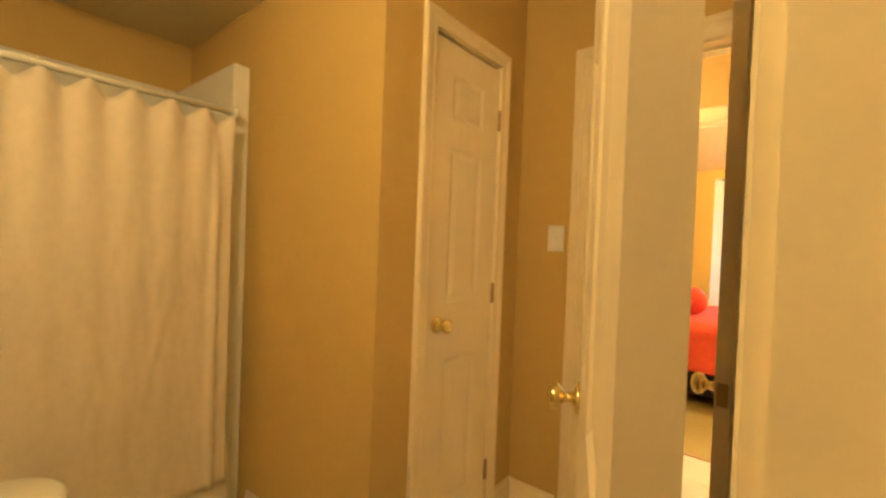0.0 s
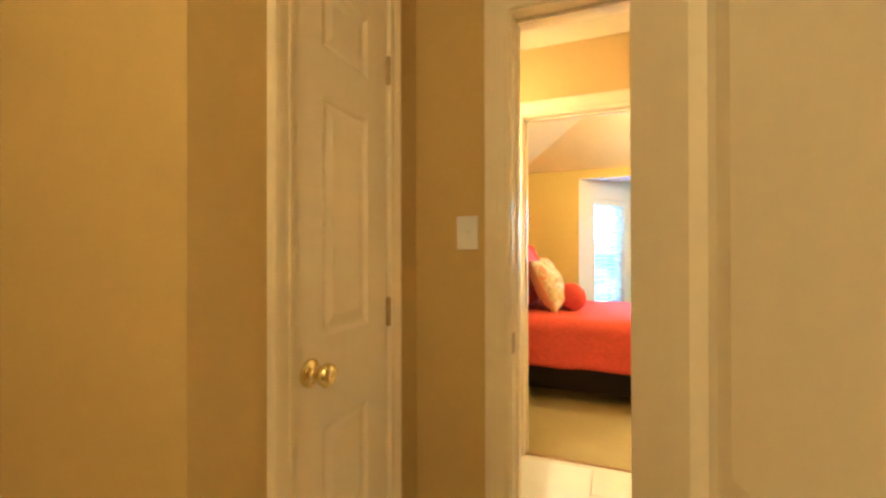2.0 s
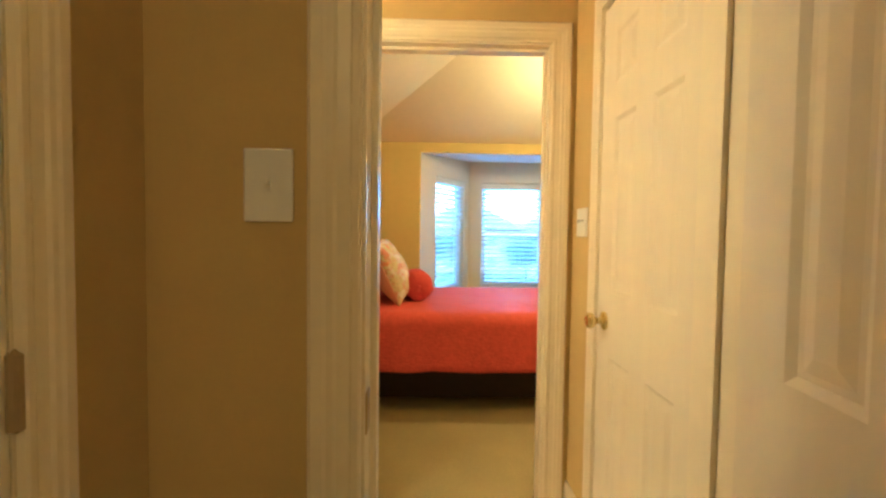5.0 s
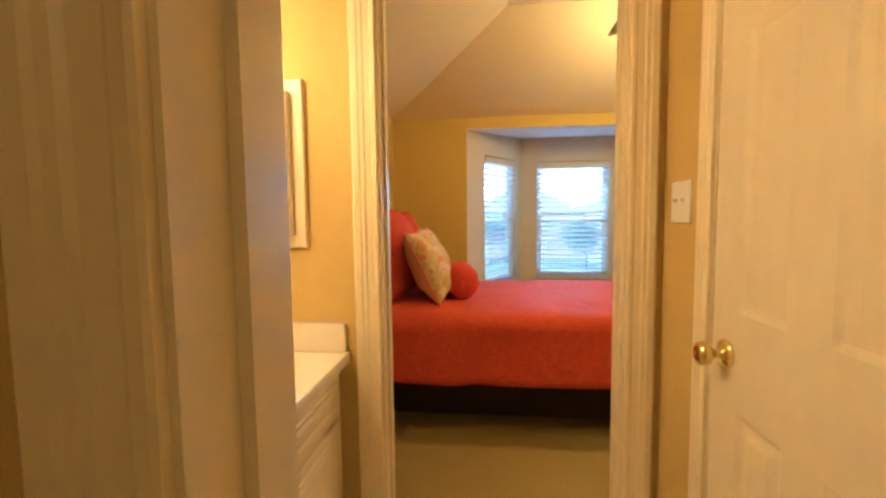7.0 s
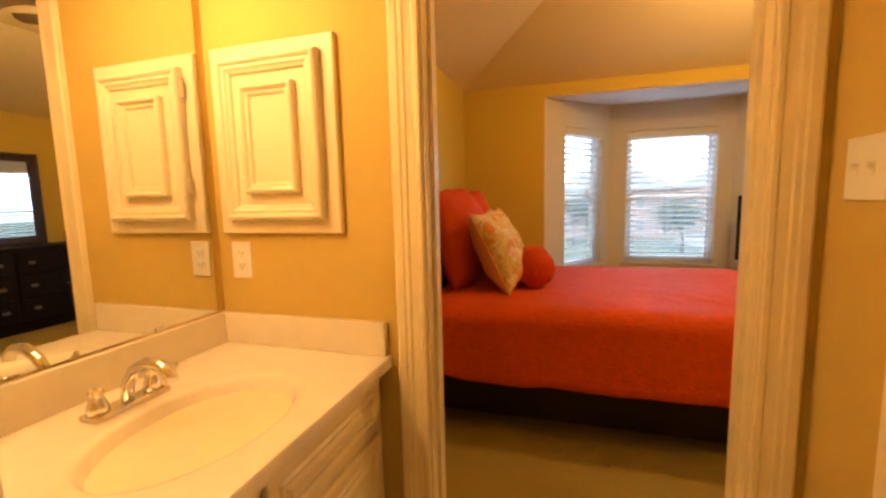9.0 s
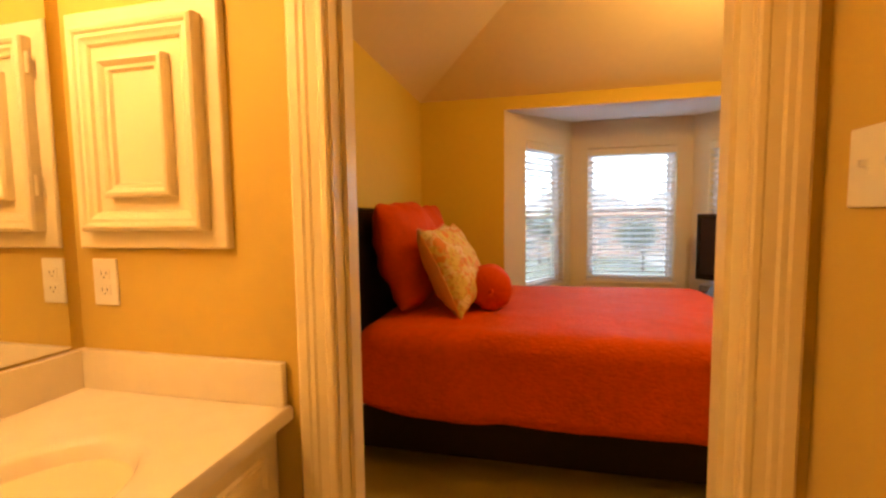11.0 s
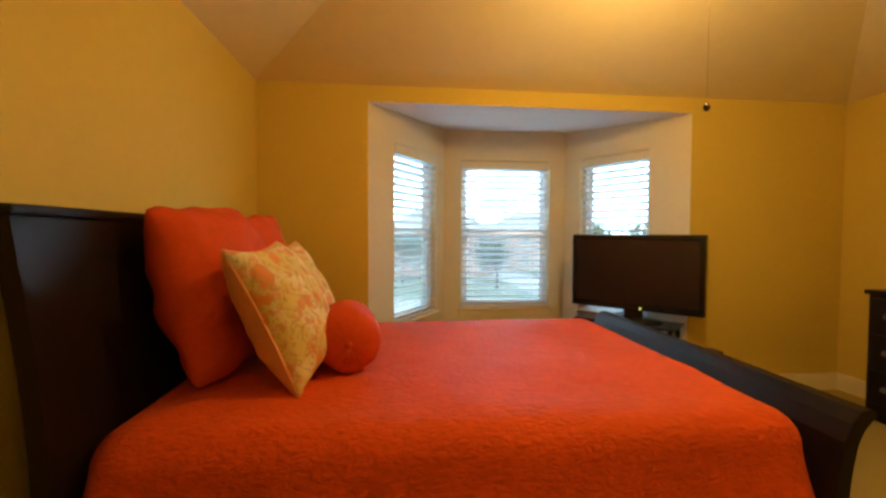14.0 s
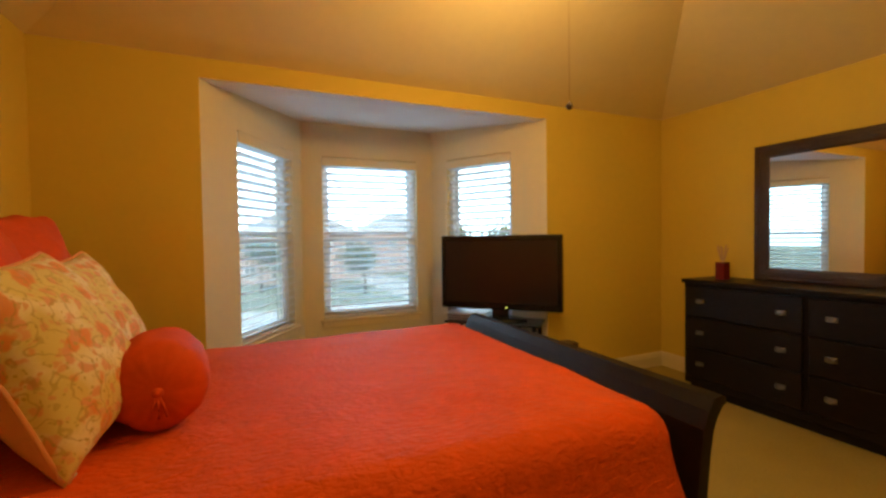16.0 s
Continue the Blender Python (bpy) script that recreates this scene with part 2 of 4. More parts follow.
def tube(bm, pts, r, n=10):
    pts = [Vector(p) for p in pts]
    rings = []
    for i, p in enumerate(pts):
        d = (pts[min(i + 1, len(pts) - 1)] - pts[max(i - 1, 0)]).normalized()
        q = d.to_track_quat("Z", "Y").to_matrix()
        rings.append([bm.verts.new(p + q @ Vector((r * math.cos(2 * math.pi * k / n), r * math.sin(2 * math.pi * k / n), 0))) for k in range(n)])
    for a, b in zip(rings, rings[1:]):
        for k in range(n):
            bm.faces.new((a[k], a[(k + 1) % n], b[(k + 1) % n], b[k]))
    bm.faces.new(list(reversed(rings[0])))
    bm.faces.new(rings[-1])


def solid(name, bm, mat, parent=None, smooth=False, m=None):
    bmesh.ops.recalc_face_normals(bm, faces=bm.faces)
    me = bpy.data.meshes.new(name)
    bm.to_mesh(me)
    bm.free()
    me.materials.append(mat)
    if smooth:
        for p in me.polygons:
            p.use_smooth = True
    ob = new(name, me)
    if parent:
        ob.parent = parent
    if m is not None:
        ob.matrix_basis = m
    return ob


def boxes(name, mat, items, parent=None, bevel=0.0, m=None, seg=1):
    bm = bmesh.new()
    for it in items:
        box(bm, *it, bevel=bevel, seg=seg)
    return solid(name, bm, mat, parent, False, m)


def thing(name, label, category, m=None, group="", kind=""):
    ob = new(name)
    ob.empty_display_size = 0.1
    if m is not None:
        ob.matrix_basis = m
    return tagged(ob, label, category, group, kind)


def structure(ob, label="", category=""):
    return tagged(ob, label, category, kind="structure")


# ---- measures of the place ----
BX0, BX1, BY0, BY1 = -0.61, 3.78, 0.12, 2.894     # bedroom
PX0, PX1 = -0.71, 0.89                            # passage
NY0, NY1 = -1.15, -1.005                           # wall between bath and passage
CX, CY = -0.175, -2.05                            # closet corner in the bath
EX = 0.84                                         # bath east wall
WX, SY = -1.75, -3.62                             # bath west and south walls
H = 2.44
BAYL, BAYR, BAYH = 0.134, 2.513, 2.11
CLX, CRX, CWY = 0.76, 1.93, 3.89                  # centre wall of the bay
WZ0, WZ1 = 0.50, 1.898                            # bay windows
FZ, SLOPE0, RUN = 2.74, 2.22, 1.10                # flat ceiling, height where the slopes start, how far they run in

# ---- walls ----
structure(boxes("wall_passage_north", M_BATH, [(PX0 - 0.12, -0.02, 0, 0.06, 0, H), (0.796, 1.01, 0, 0.06, 0, H), (-0.02, 0.796, 0, 0.06, 2.05, H)]), "tan painted wall with a cased doorway", "wall")
structure(boxes("wall_bedroom_south", M_BED, [(BX0 - 0.12, -0.02, 0.06, 0.12, 0, 2.9), (0.796, BX1 + 0.12, 0.06, 0.12, 0, 2.9), (-0.02, 0.796, 0.06, 0.12, 2.05, 2.9)]), "golden painted bedroom wall with a doorway", "wall")
structure(boxes("wall_passage_west", M_BATH, [(PX0 - 0.12, PX0, NY1, 0, 0, H)]), "tan painted wall behind the vanity", "wall")
structure(boxes("wall_passage_east", M_BATH, [(PX1, 1.01, -0.28, 0, 0, H), (PX1, 1.01, NY1, -0.932, 0, H), (PX1, 1.01, -0.932, -0.28, 2.05, H)]), "tan painted wall with a closed door", "wall")
structure(boxes("wall_bath_north", M_BATH, [(-0.83, 0.157, NY0, NY1, 0, H), (0.823, 1.01, NY0, NY1, 0, H), (0.157, 0.823, NY0, NY1, 2.05, H)]), "tan painted wall with a cased doorway", "wall")
structure(boxes("wall_closet_east", M_BATH, [(CX - 0.1, CX, -1.35, NY0, 0, H), (CX - 0.1, CX, CY, -1.825, 0, H), (CX - 0.1, CX, -1.825, -1.35, 2.05, H)]), "tan painted wall with a narrow closet door", "wall")
structure(boxes("wall_closet_south", M_BATH, [(WX - 0.12, CX - 0.1, CY, CY + 0.1, 0, H)]), "tan painted wall beside the tub", "wall")
structure(boxes("wall_closet_back", M_BATH, [(-0.95, -0.85, CY + 0.1, NY0, 0, H)]), "", "wall")
structure(boxes("wall_bath_west", M_BATH, [(WX - 0.12, WX, SY, CY, 0, H)]), "tan painted wall over the tub", "wall")
structure(boxes("wall_bath_south", M_BATH, [(WX - 0.12, EX + 0.12, SY - 0.12, SY, 0, H)]), "", "wall")
structure(boxes("wall_bath_east", M_BATH, [(EX, EX + 0.12, -2.71, NY0, 0, H), (EX, EX + 0.12, SY, -3.51, 0, H), (EX, EX + 0.12, -3.51, -2.71, 2.05, H)]), "tan painted wall with an open door", "wall")
# added walls out of view; the last box keeps sun off the hall floor
structure(boxes("wall_hall_unseen", M_BATH, [(2.0, 2.1, -4.4, -1.9, 0, H), (0.97, 2.0, -4.4, -4.3, 0, H), (0.97, 2.0, -2.0, -1.9, 0, H), (0.85, 0.97, -4.4, SY - 0.12, 0, H)]), "", "wall")
structure(boxes("wall_bedroom_west", M_BED, [(BX0 - 0.12, BX0, BY0, BY1, 0, 2.9)]), "golden painted wall behind the headboard", "wall")
structure(boxes("wall_bedroom_east", M_BED, [(BX1, BX1 + 0.12, BY0, BY1, 0, 2.9)]), "golden painted wall behind the dresser", "wall")
structure(boxes("wall_bedroom_north", M_BED, [(BX0 - 0.12, BAYL, BY1, BY1 + 0.1, 0, 2.9), (BAYR, BX1 + 0.12, BY1, BY1 + 0.1, 0, 2.9), (BAYL, BAYR, BY1, BY1 + 0.1, BAYH, 2.9)]), "golden painted wall opening into the bay", "wall")


def bay_wall(name, a, b, s0, s1):
    """A wall of the bay from a to b, with a window from s0 to s1 along it. Returns its pose: x along the wall, y outwards."""
    a, b = Vector((*a, 0)), Vector((*b, 0))
    d = (b - a).normalized()
    m = Matrix.Translation(a) @ Matrix(((d.x, -d.y, 0, 0), (d.y, d.x, 0, 0), (0, 0, 1, 0), (0, 0, 0, 1)))
    L = (b - a).length
    structure(boxes(name, M_BAY, [(-0.004, s0, 0, 0.12, 0, BAYH + 0.14), (s1, L + 0.004, 0, 0.12, 0, BAYH + 0.14), (s0, s1, 0, 0.12, 0, WZ0), (s0, s1, 0, 0.12, WZ1, BAYH + 0.14)], m=m), "cream painted bay wall with a window", "wall")
    return m


m1 = bay_wall("wall_bay_west", (BAYL, BY1 + 0.004), (CLX, CWY), 0.327, 1.02)
m2 = bay_wall("wall_bay_centre", (CLX, CWY), (CRX, CWY), 0.165, 1.02)
m3 = bay_wall("wall_bay_east", (CRX, CWY), (BAYR, BY1 + 0.004), 0.18, 0.84)

# ---- floors and ceilings ----
structure(boxes("floor_bedroom", M_CARPET, [(BX0 - 0.1, BX1 + 0.1, 0.03, CWY + 0.1, -0.1, 0.0)]), "beige cut-pile carpet", "carpet")
structure(boxes("floor_bath", M_GROUT, [(-1.9, 2.1, -4.4, 0.03, -0.1, -0.004)]), "cream floor of square tiles", "floor")
structure(boxes("threshold", M_BRASS2, [(0, 0.776, 0.018, 0.042, -0.002, 0.006)], bevel=0.003), "thin metal strip between carpet and tile", "threshold")
structure(boxes("ceiling_tub_soffit", M_CEIL, [(WX, -0.93, SY, CY, 2.27, H - 0.003)]), "lowered painted ceiling over the tub", "ceiling")
structure(boxes("ceiling_bath", M_CEIL, [(-1.9, 2.1, -4.4, 0.06, H, H + 0.1)]), "pale painted ceiling", "ceiling")


def vault():
    """Bedroom ceiling: three slopes rising from the walls to a flat top."""
    bm = bmesh.new()
    z0, z1 = SLOPE0, FZ
    o = [(BX0, BY0, z0), (BX0, BY1, z0), (BX1, BY1, z0), (BX1, BY0, z0)]
    i = [(BX0 + RUN, BY0, z1), (BX0 + RUN, BY1 - RUN, z1), (BX1 - RUN, BY1 - RUN, z1), (BX1 - RUN, BY0, z1)]
    vo, vi = [bm.verts.new(p) for p in o], [bm.verts.new(p) for p in i]
    for k in range(3):
        bm.faces.new((vo[k], vo[k + 1], vi[k + 1], vi[k]))
    bm.faces.new(vi)
    ext = bmesh.ops.extrude_face_region(bm, geom=list(bm.faces))
    bmesh.ops.translate(bm, verts=[v for v in ext["geom"] if isinstance(v, bmesh.types.BMVert)], vec=(0, 0, 0.12))
    return solid("ceiling_bedroom", bm, M_BEDCEIL)


structure(vault(), "pale vaulted ceiling with hipped slopes", "ceiling")
bm = bmesh.new()
# the soffit rises from the header to the outer wall
base = [bm.verts.new((x, y, BAYH + 0.08 * (y > BY1 + 0.5))) for x, y in ((BAYL - 0.1, BY1 + 0.1), (BAYL, BY1 + 0.1), (BAYR, BY1 + 0.1), (BAYR + 0.1, BY1 + 0.1), (CRX + 0.08, CWY + 0.1), (CLX - 0.08, CWY + 0.1))]
bm.faces.new(base)
ext = bmesh.ops.extrude_face_region(bm, geom=list(bm.faces))
bmesh.ops.translate(bm, verts=[v for v in ext["geom"] if isinstance(v, bmesh.types.BMVert)], vec=(0, 0, 0.15))
structure(solid("ceiling_bay", bm, M_BAYCEIL), "white soffit of the bay", "ceiling")
structure(boxes("ceiling_bay_head", M_BAYCEIL, [(BAYL, BAYR, BY1 + 0.004, BY1 + 0.1, BAYH - 0.003, BAYH + 0.0)]), "", "ceiling")


# ---- trim ----
CASING = [(0.006, 0.0), (0.006, 0.010), (0.010, 0.0125), (0.020, 0.0125), (0.024, 0.0110), (0.044, 0.0125), (0.050, 0.0155), (0.060, 0.0160), (0.066, 0.0185), (0.084, 0.0190), (0.090, 0.015), (0.092, 0.0)]


def casing(name, u0, u1, h, m, profile=CASING, k=1.0):
    bm = bmesh.new()
    rows = [[bm.verts.new((u, -d, z)) for u, z in ((u0 - o * k, 0), (u0 - o * k, h + o * k), (u1 + o * k, h + o * k), (u1 + o * k, 0))] for o, d in profile]
    for a, b in zip(rows, rows[1:]):
        for j in range(3):
            bm.faces.new((a[j], a[j + 1], b[j + 1], b[j]))
    return structure(solid(name, bm, M_TRIM, m=m), "white moulded door casing", "door casing")


def wall_pose(x, y, turn):
    return pose(x, y, 0, 0, 0, turn)


def jamb(name, u0, u1, h, depth, m, stop_at, t=0.018):
    """Door lining with its stop. Local x along the wall, y through it."""
    bm = bmesh.new()
    box(bm, u0 - t, u0, 0.0, depth, 0, h + t)
    box(bm, u1, u1 + t, 0.0, depth, 0, h + t)
    box(bm, u0, u1, 0.0, depth, h, h + t)
    s = 0.011
    box(bm, u0, u0 + s, stop_at, stop_at + 0.035, 0, h)
    box(bm, u1 - s, u1, stop_at, stop_at + 0.035, 0, h)
    box(bm, u0 + s, u1 - s, stop_at, stop_at + 0.035, h - s, h)
    return structure(solid(name, bm, M_TRIM, m=m), "white door lining with a stop", "door frame")


jamb("door_frame_bedroom", 0, 0.776, 2.03, 0.12, wall_pose(0, 0, 0), 0.045)
casing("casing_bedroom_south", 0, 0.776, 2.03, wall_pose(0, 0, 0))
casing("casing_bedroom_north", -0.776, 0, 2.03, wall_pose(0, 0.12, 180))
jamb("door_frame_bath", 0.175, 0.805, 2.03, NY1 - NY0, wall_pose(0, NY0, 0), 0.060)
casing("casing_bath_south", 0.175, 0.805, 2.03, wall_pose(0, NY0, 0))
casing("casing_bath_north", -0.805, -0.175, 2.03, wall_pose(0, NY1, 180))
jamb("door_frame_closet", 1.37, 1.805, 2.03, 0.10, wall_pose(CX, -3.175, 90), 0.045)
casing("casing_closet", -1.805, -1.37, 2.03, wall_pose(CX, 0, 90), k=0.75)
jamb("door_frame_passage", 0.30, 0.912, 2.03, 0.12, wall_pose(PX1, 0, -90), 0.045)
casing("casing_passage", 0.30, 0.912, 2.03, wall_pose(PX1, 0, -90), k=0.62)
jamb("door_frame_entry", 2.73, 3.49, 2.03, 0.12, wall_pose(EX, 0, -90), 0.045)
casing("casing_entry", 2.73, 3.49, 2.03, wall_pose(EX, 0, -90))


def baseboard(name, L, m, paint=None):
    """Baseboard of length L along local x on a wall facing -y."""
    bm = bmesh.new()
    prof = [(0, 0), (0.014, 0), (0.014, 0.090), (0.011, 0.102), (0.011, 0.114), (0.005, 0.128), (0, 0.128)]
    a = [bm.verts.new((0, -d, z)) for d, z in prof]
    b = [bm.verts.new((L, -d, z)) for d, z in prof]
    for k in range(len(prof)):
        bm.faces.new((a[k], a[(k + 1) % len(prof)], b[(k + 1) % len(prof)], b[k]))
    bm.faces.new(a)
    bm.faces.new(b)
    return structure(solid(name, bm, paint or M_TRIM, m=m), "white moulded baseboard" if paint is None else "cream moulded baseboard", "baseboard")


baseboard("baseboard", 0.80, wall_pose(-0.975, CY, 0))
baseboard("baseboard", 0.17, pose(CX, CY, 0, 0, 0, 90))
baseboard("baseboard", 0.13, pose(CX, -1.29, 0, 0, 0, 90))
baseboard("baseboard", 0.24, wall_pose(CX, NY0, 0))
baseboard("baseboard", 1.45, pose(EX, NY0, 0, 0, 0, -90))
baseboard("baseboard", 0.22, pose(PX1, 0, 0, 0, 0, -90))
baseboard("baseboard", BY1 - BY0, pose(BX0, BY0, 0, 0, 0, 90), M_BAY)
baseboard("baseboard", BAYL - BX0, wall_pose(BX0, BY1, 0), M_BAY)
baseboard("baseboard", BX1 - BAYR, wall_pose(BAYR, BY1, 0), M_BAY)
baseboard("baseboard", BY1 - BY0, pose(BX1, BY1, 0, 0, 0, -90), M_BAY)
baseboard("baseboard", 1.17, m2)
baseboard("baseboard", 1.17, m1)
baseboard("baseboard", 1.15, m3)


# ---- bay windows with blinds ----
def slat_mesh(w):
    bm = bmesh.new()
    n = 4
    top, bot = [], []
    for k in range(n + 1):
        u = k / n - 0.5
        z = 0.004 * (1 - 4 * u * u)
        for lst, dz in ((top, 0.0012), (bot, -0.0012)):
            lst.append([bm.verts.new((x, u * 0.060, z + dz)) for x in (0, w)])
    for lst in (top, bot):
        for a, b in zip(lst, lst[1:]):
            bm.faces.new((a[0], a[1], b[1], b[0]))
    for k in (0, n):
        bm.faces.new((top[k][0], top[k][1], bot[k][1], bot[k][0]))
    me = bpy.data.meshes.new("slat")
    bm.to_mesh(me)
    bm.free()
    me.materials.append(M_BLIND)
    return me


def window(name, m, s0, s1):
    w = thing(name, "white double-hung window set in the bay", "window", m, kind="structure")
    t = 0.035
    z0, z1, zm = WZ0, WZ1, (WZ0 + WZ1) / 2 - 0.01
    boxes("frame", M_VINYL, [(s0, s0 + t, 0.05, 0.12, z0, z1), (s1 - t, s1, 0.05, 0.12, z0, z1), (s0 + t, s1 - t, 0.05, 0.12, z1 - t, z1), (s0 + t, s1 - t, 0.05, 0.12, z0, z0 + t)], w, 0.003)
    for nm, za, zb, y in (("lower_sash", z0 + t, zm + 0.02, 0.062), ("upper_sash", zm - 0.02, z1 - t, 0.092)):
        a, b, r = s0 + t, s1 - t, 0.034
        boxes(nm, M_VINYL, [(a, a + r, y, y + 0.026, za, zb), (b - r, b, y, y + 0.026, za, zb), (a + r, b - r, y, y + 0.026, zb - r, zb), (a + r, b - r, y, y + 0.026, za, za + r)], w, 0.003)
        p = boxes("pane", M_GLASS, [(a + r, b - r, y + 0.011, y + 0.015, za + r, zb - r)], w)
        p.visible_shadow = False
    r, a, b, za, zb = 0.018, s0 + t, s1 - t, z0 + t, zm
    boxes("screen_frame", M_VINYL, [(a, a + r, 0.121, 0.130, za, zb), (b - r, b, 0.121, 0.130, za, zb), (a + r, b - r, 0.121, 0.130, zb - r, zb), (a + r, b - r, 0.121, 0.130, za, za + r)], w, 0.002)
    boxes("insect_screen", M_MESH, [(a + r, b - r, 0.125, 0.1265, za + r, zb - r)], w).visible_shadow = False
    boxes("sill", M_TRIM, [(s0 - 0.03, s1 + 0.03, -0.035, 0.05, z0 - 0.022, z0)], w, 0.006)
    boxes("apron", M_TRIM, [(s0 - 0.015, s1 + 0.015, -0.014, 0.0, z0 - 0.075, z0 - 0.022)], w, 0.004)


def blind(m, s0, s1):
    b = thing("window_blind", "white slatted blind with open slats in a window", "blind", m, "blinds in the bay")
    y = 0.022
    boxes("head_rail", M_BLIND, [(s0 + 0.006, s1 - 0.006, y - 0.018, y + 0.028, WZ1 - 0.055, WZ1 - 0.006)], b, 0.003)
    boxes("valance", M_VALANCE, [(s0 + 0.003, s1 - 0.003, y - 0.034, y - 0.026, WZ1 - 0.078, WZ1 - 0.008), (s0 + 0.003, s1 - 0.003, y - 0.037, y - 0.034, WZ1 - 0.022, WZ1 - 0.008), (s0 + 0.003, s1 - 0.003, y - 0.037, y - 0.034, WZ1 - 0.078, WZ1 - 0.068)], b, 0.001)
    boxes("bottom_rail", M_BLIND, [(s0 + 0.008, s1 - 0.008, y - 0.024, y + 0.024, WZ0 + 0.004, WZ0 + 0.020)], b, 0.004)
    me = slat_mesh(s1 - s0 - 0.016)
    n = 23
    for k in range(n):
        z = WZ0 + 0.05 + k * (WZ1 - WZ0 - 0.135) / (n - 1)
        o = new("slat", me)
        o.parent = b
        o.matrix_basis = pose(s0 + 0.008, y, z, -19 + random.uniform(-1.5, 1.5))
    bm = bmesh.new()
    for f in (0.14, 0.5, 0.86):
        x = s0 + (s1 - s0) * f
        for dy in (-0.023, 0.023):
            tube(bm, [(x, y + dy, WZ0 + 0.02), (x, y + dy, WZ1 - 0.05)], 0.0009, 4)
    solid("ladder_cord", bm, M_BLIND, b)
    bm = bmesh.new()
    tube(bm, [(s1 - 0.07, y - 0.033, WZ1 - 0.05), (s1 - 0.068, y - 0.034, WZ1 - 0.62)], 0.002, 6)
    lathe(bm, [(0.001, 0), (0.006, 0.004), (0.005, 0.02), (0.001, 0.026)], 8, pose(s1 - 0.068, y - 0.034, WZ1 - 0.645))
    solid("pull_cord", bm, M_BLIND, b)


for i, (m, a, b) in enumerate(((m1, 0.327, 1.02), (m2, 0.165, 1.02), (m3, 0.18, 0.84))):
    window("window_%d" % (i + 1), m, a, b)
    blind(m, a, b)


# ---- doors ----
def knob_mesh(bm, m):
    lathe(bm, [(0.001, 0), (0.033, 0), (0.034, 0.003), (0.031, 0.007), (0.022, 0.010), (0.014, 0.013), (0.011, 0.022), (0.011, 0.030), (0.016, 0.034), (0.0255, 0.041), (0.0285, 0.050), (0.026, 0.059), (0.017, 0.065), (0.009, 0.066), (0.007, 0.064), (0.001, 0.064)], 24, m)


def panel_door(name, label, w, cols, m, hinge_side=1, hinge_left=True, knobs=(1, -1), knob_z=0.945):
    """Moulded panel door: local x from the hinge edge to the free edge, y through the leaf, z up."""
    d = thing(name, label, "door", m)
    h, t, st = 2.015, 0.035, (0.105 if cols == 2 else 0.11)
    rows = [(0.215, 0.80), (1.02, 1.615), (1.73, 1.905)]
    if cols == 1:
        xs = [(st, w - st)]
    else:
        mid = 0.10
        pw = (w - 2 * st - mid) / 2
        xs = [(st, st + pw), (st + pw + mid, w - st)]
    z0 = 0.012
    items = [(0, xs[0][0], -t / 2, t / 2, z0, h), (xs[-1][1], w, -t / 2, t / 2, z0, h)]
    if cols == 2:
        items.append((xs[0][1], xs[1][0], -t / 2, t / 2, z0, h))
    zs = [z0] + [z for r in rows for z in r] + [h]
    for a, b in xs:
        for k in range(0, len(zs), 2):
            items.append((a, b, -t / 2, t / 2, zs[k], zs[k + 1]))
    bm = bmesh.new()
    for it in items:
        box(bm, *it)
    # sloped ovolo down to the panel
    for a, b in xs:
        for za, zb in rows:
            for sgn in (1, -1):
                o = [bm.verts.new((x, sgn * t / 2, z)) for x, z in ((a, za), (b, za), (b, zb), (a, zb))]
                q = [bm.verts.new((x, sgn * (t / 2 - 0.007), z)) for x, z in ((a + 0.014, za + 0.014), (b - 0.014, za + 0.014), (b - 0.014, zb - 0.014), (a + 0.014, zb - 0.014))]
                for k in range(4):
                    bm.faces.new((o[k], o[(k + 1) % 4], q[(k + 1) % 4], q[k]))
    solid("leaf", bm, M_DOOR, d)
    for a, b in xs:
        for za, zb in rows:
            bm = bmesh.new()
            for sgn in (1, -1):
                y0, y1 = sgn * (t / 2 - 0.0073), sgn * (t / 2 - 0.0025)
                r = [[bm.verts.new((x, y, z)) for x, z in ((a + i, za + i), (b - i, za + i), (b - i, zb - i), (a + i, zb - i))] for i, y in ((0.008, y0), (0.024, y0), (0.046, y1))]
                for p, q in zip(r, r[1:]):
                    for k in range(4):
                        bm.faces.new((p[k], p[(k + 1) % 4], q[(k + 1) % 4], q[k]))
                bm.faces.new(r[-1])
            solid("panel", bm, M_DOOR, d)
    for sgn in knobs:
        bm = bmesh.new()
        knob_mesh(bm, pose(w - 0.062, sgn * t / 2, knob_z, -90 * sgn))
        tagged(solid("knob", bm, M_BRASS, d, True), "polished brass knob")
    boxes("latch_plate", M_BRASS2, [(w, w + 0.0015, -0.0125, 0.0125, knob_z - 0.029, knob_z + 0.029)], d)
    for z in (0.25, 1.04, 1.80):
        bm = bmesh.new()
        yy = hinge_side * (t / 2 + 0.005)
        lathe(bm, [(0.001, -0.002), (0.004, 0), (0.008, 0.002), (0.008, 0.086), (0.004, 0.088), (0.001, 0.092)], 10, pose(-0.003, yy, z - 0.045))
        box(bm, -0.0025, -0.0005, hinge_side * (t / 2) - (0.03 if hinge_side > 0 else 0), hinge_side * (t / 2) + (0.03 if hinge_side < 0 else 0), z - 0.044, z + 0.044)
        tagged(solid("hinge", bm, M_HINGE, d), "tarnished brass hinge")
    return d


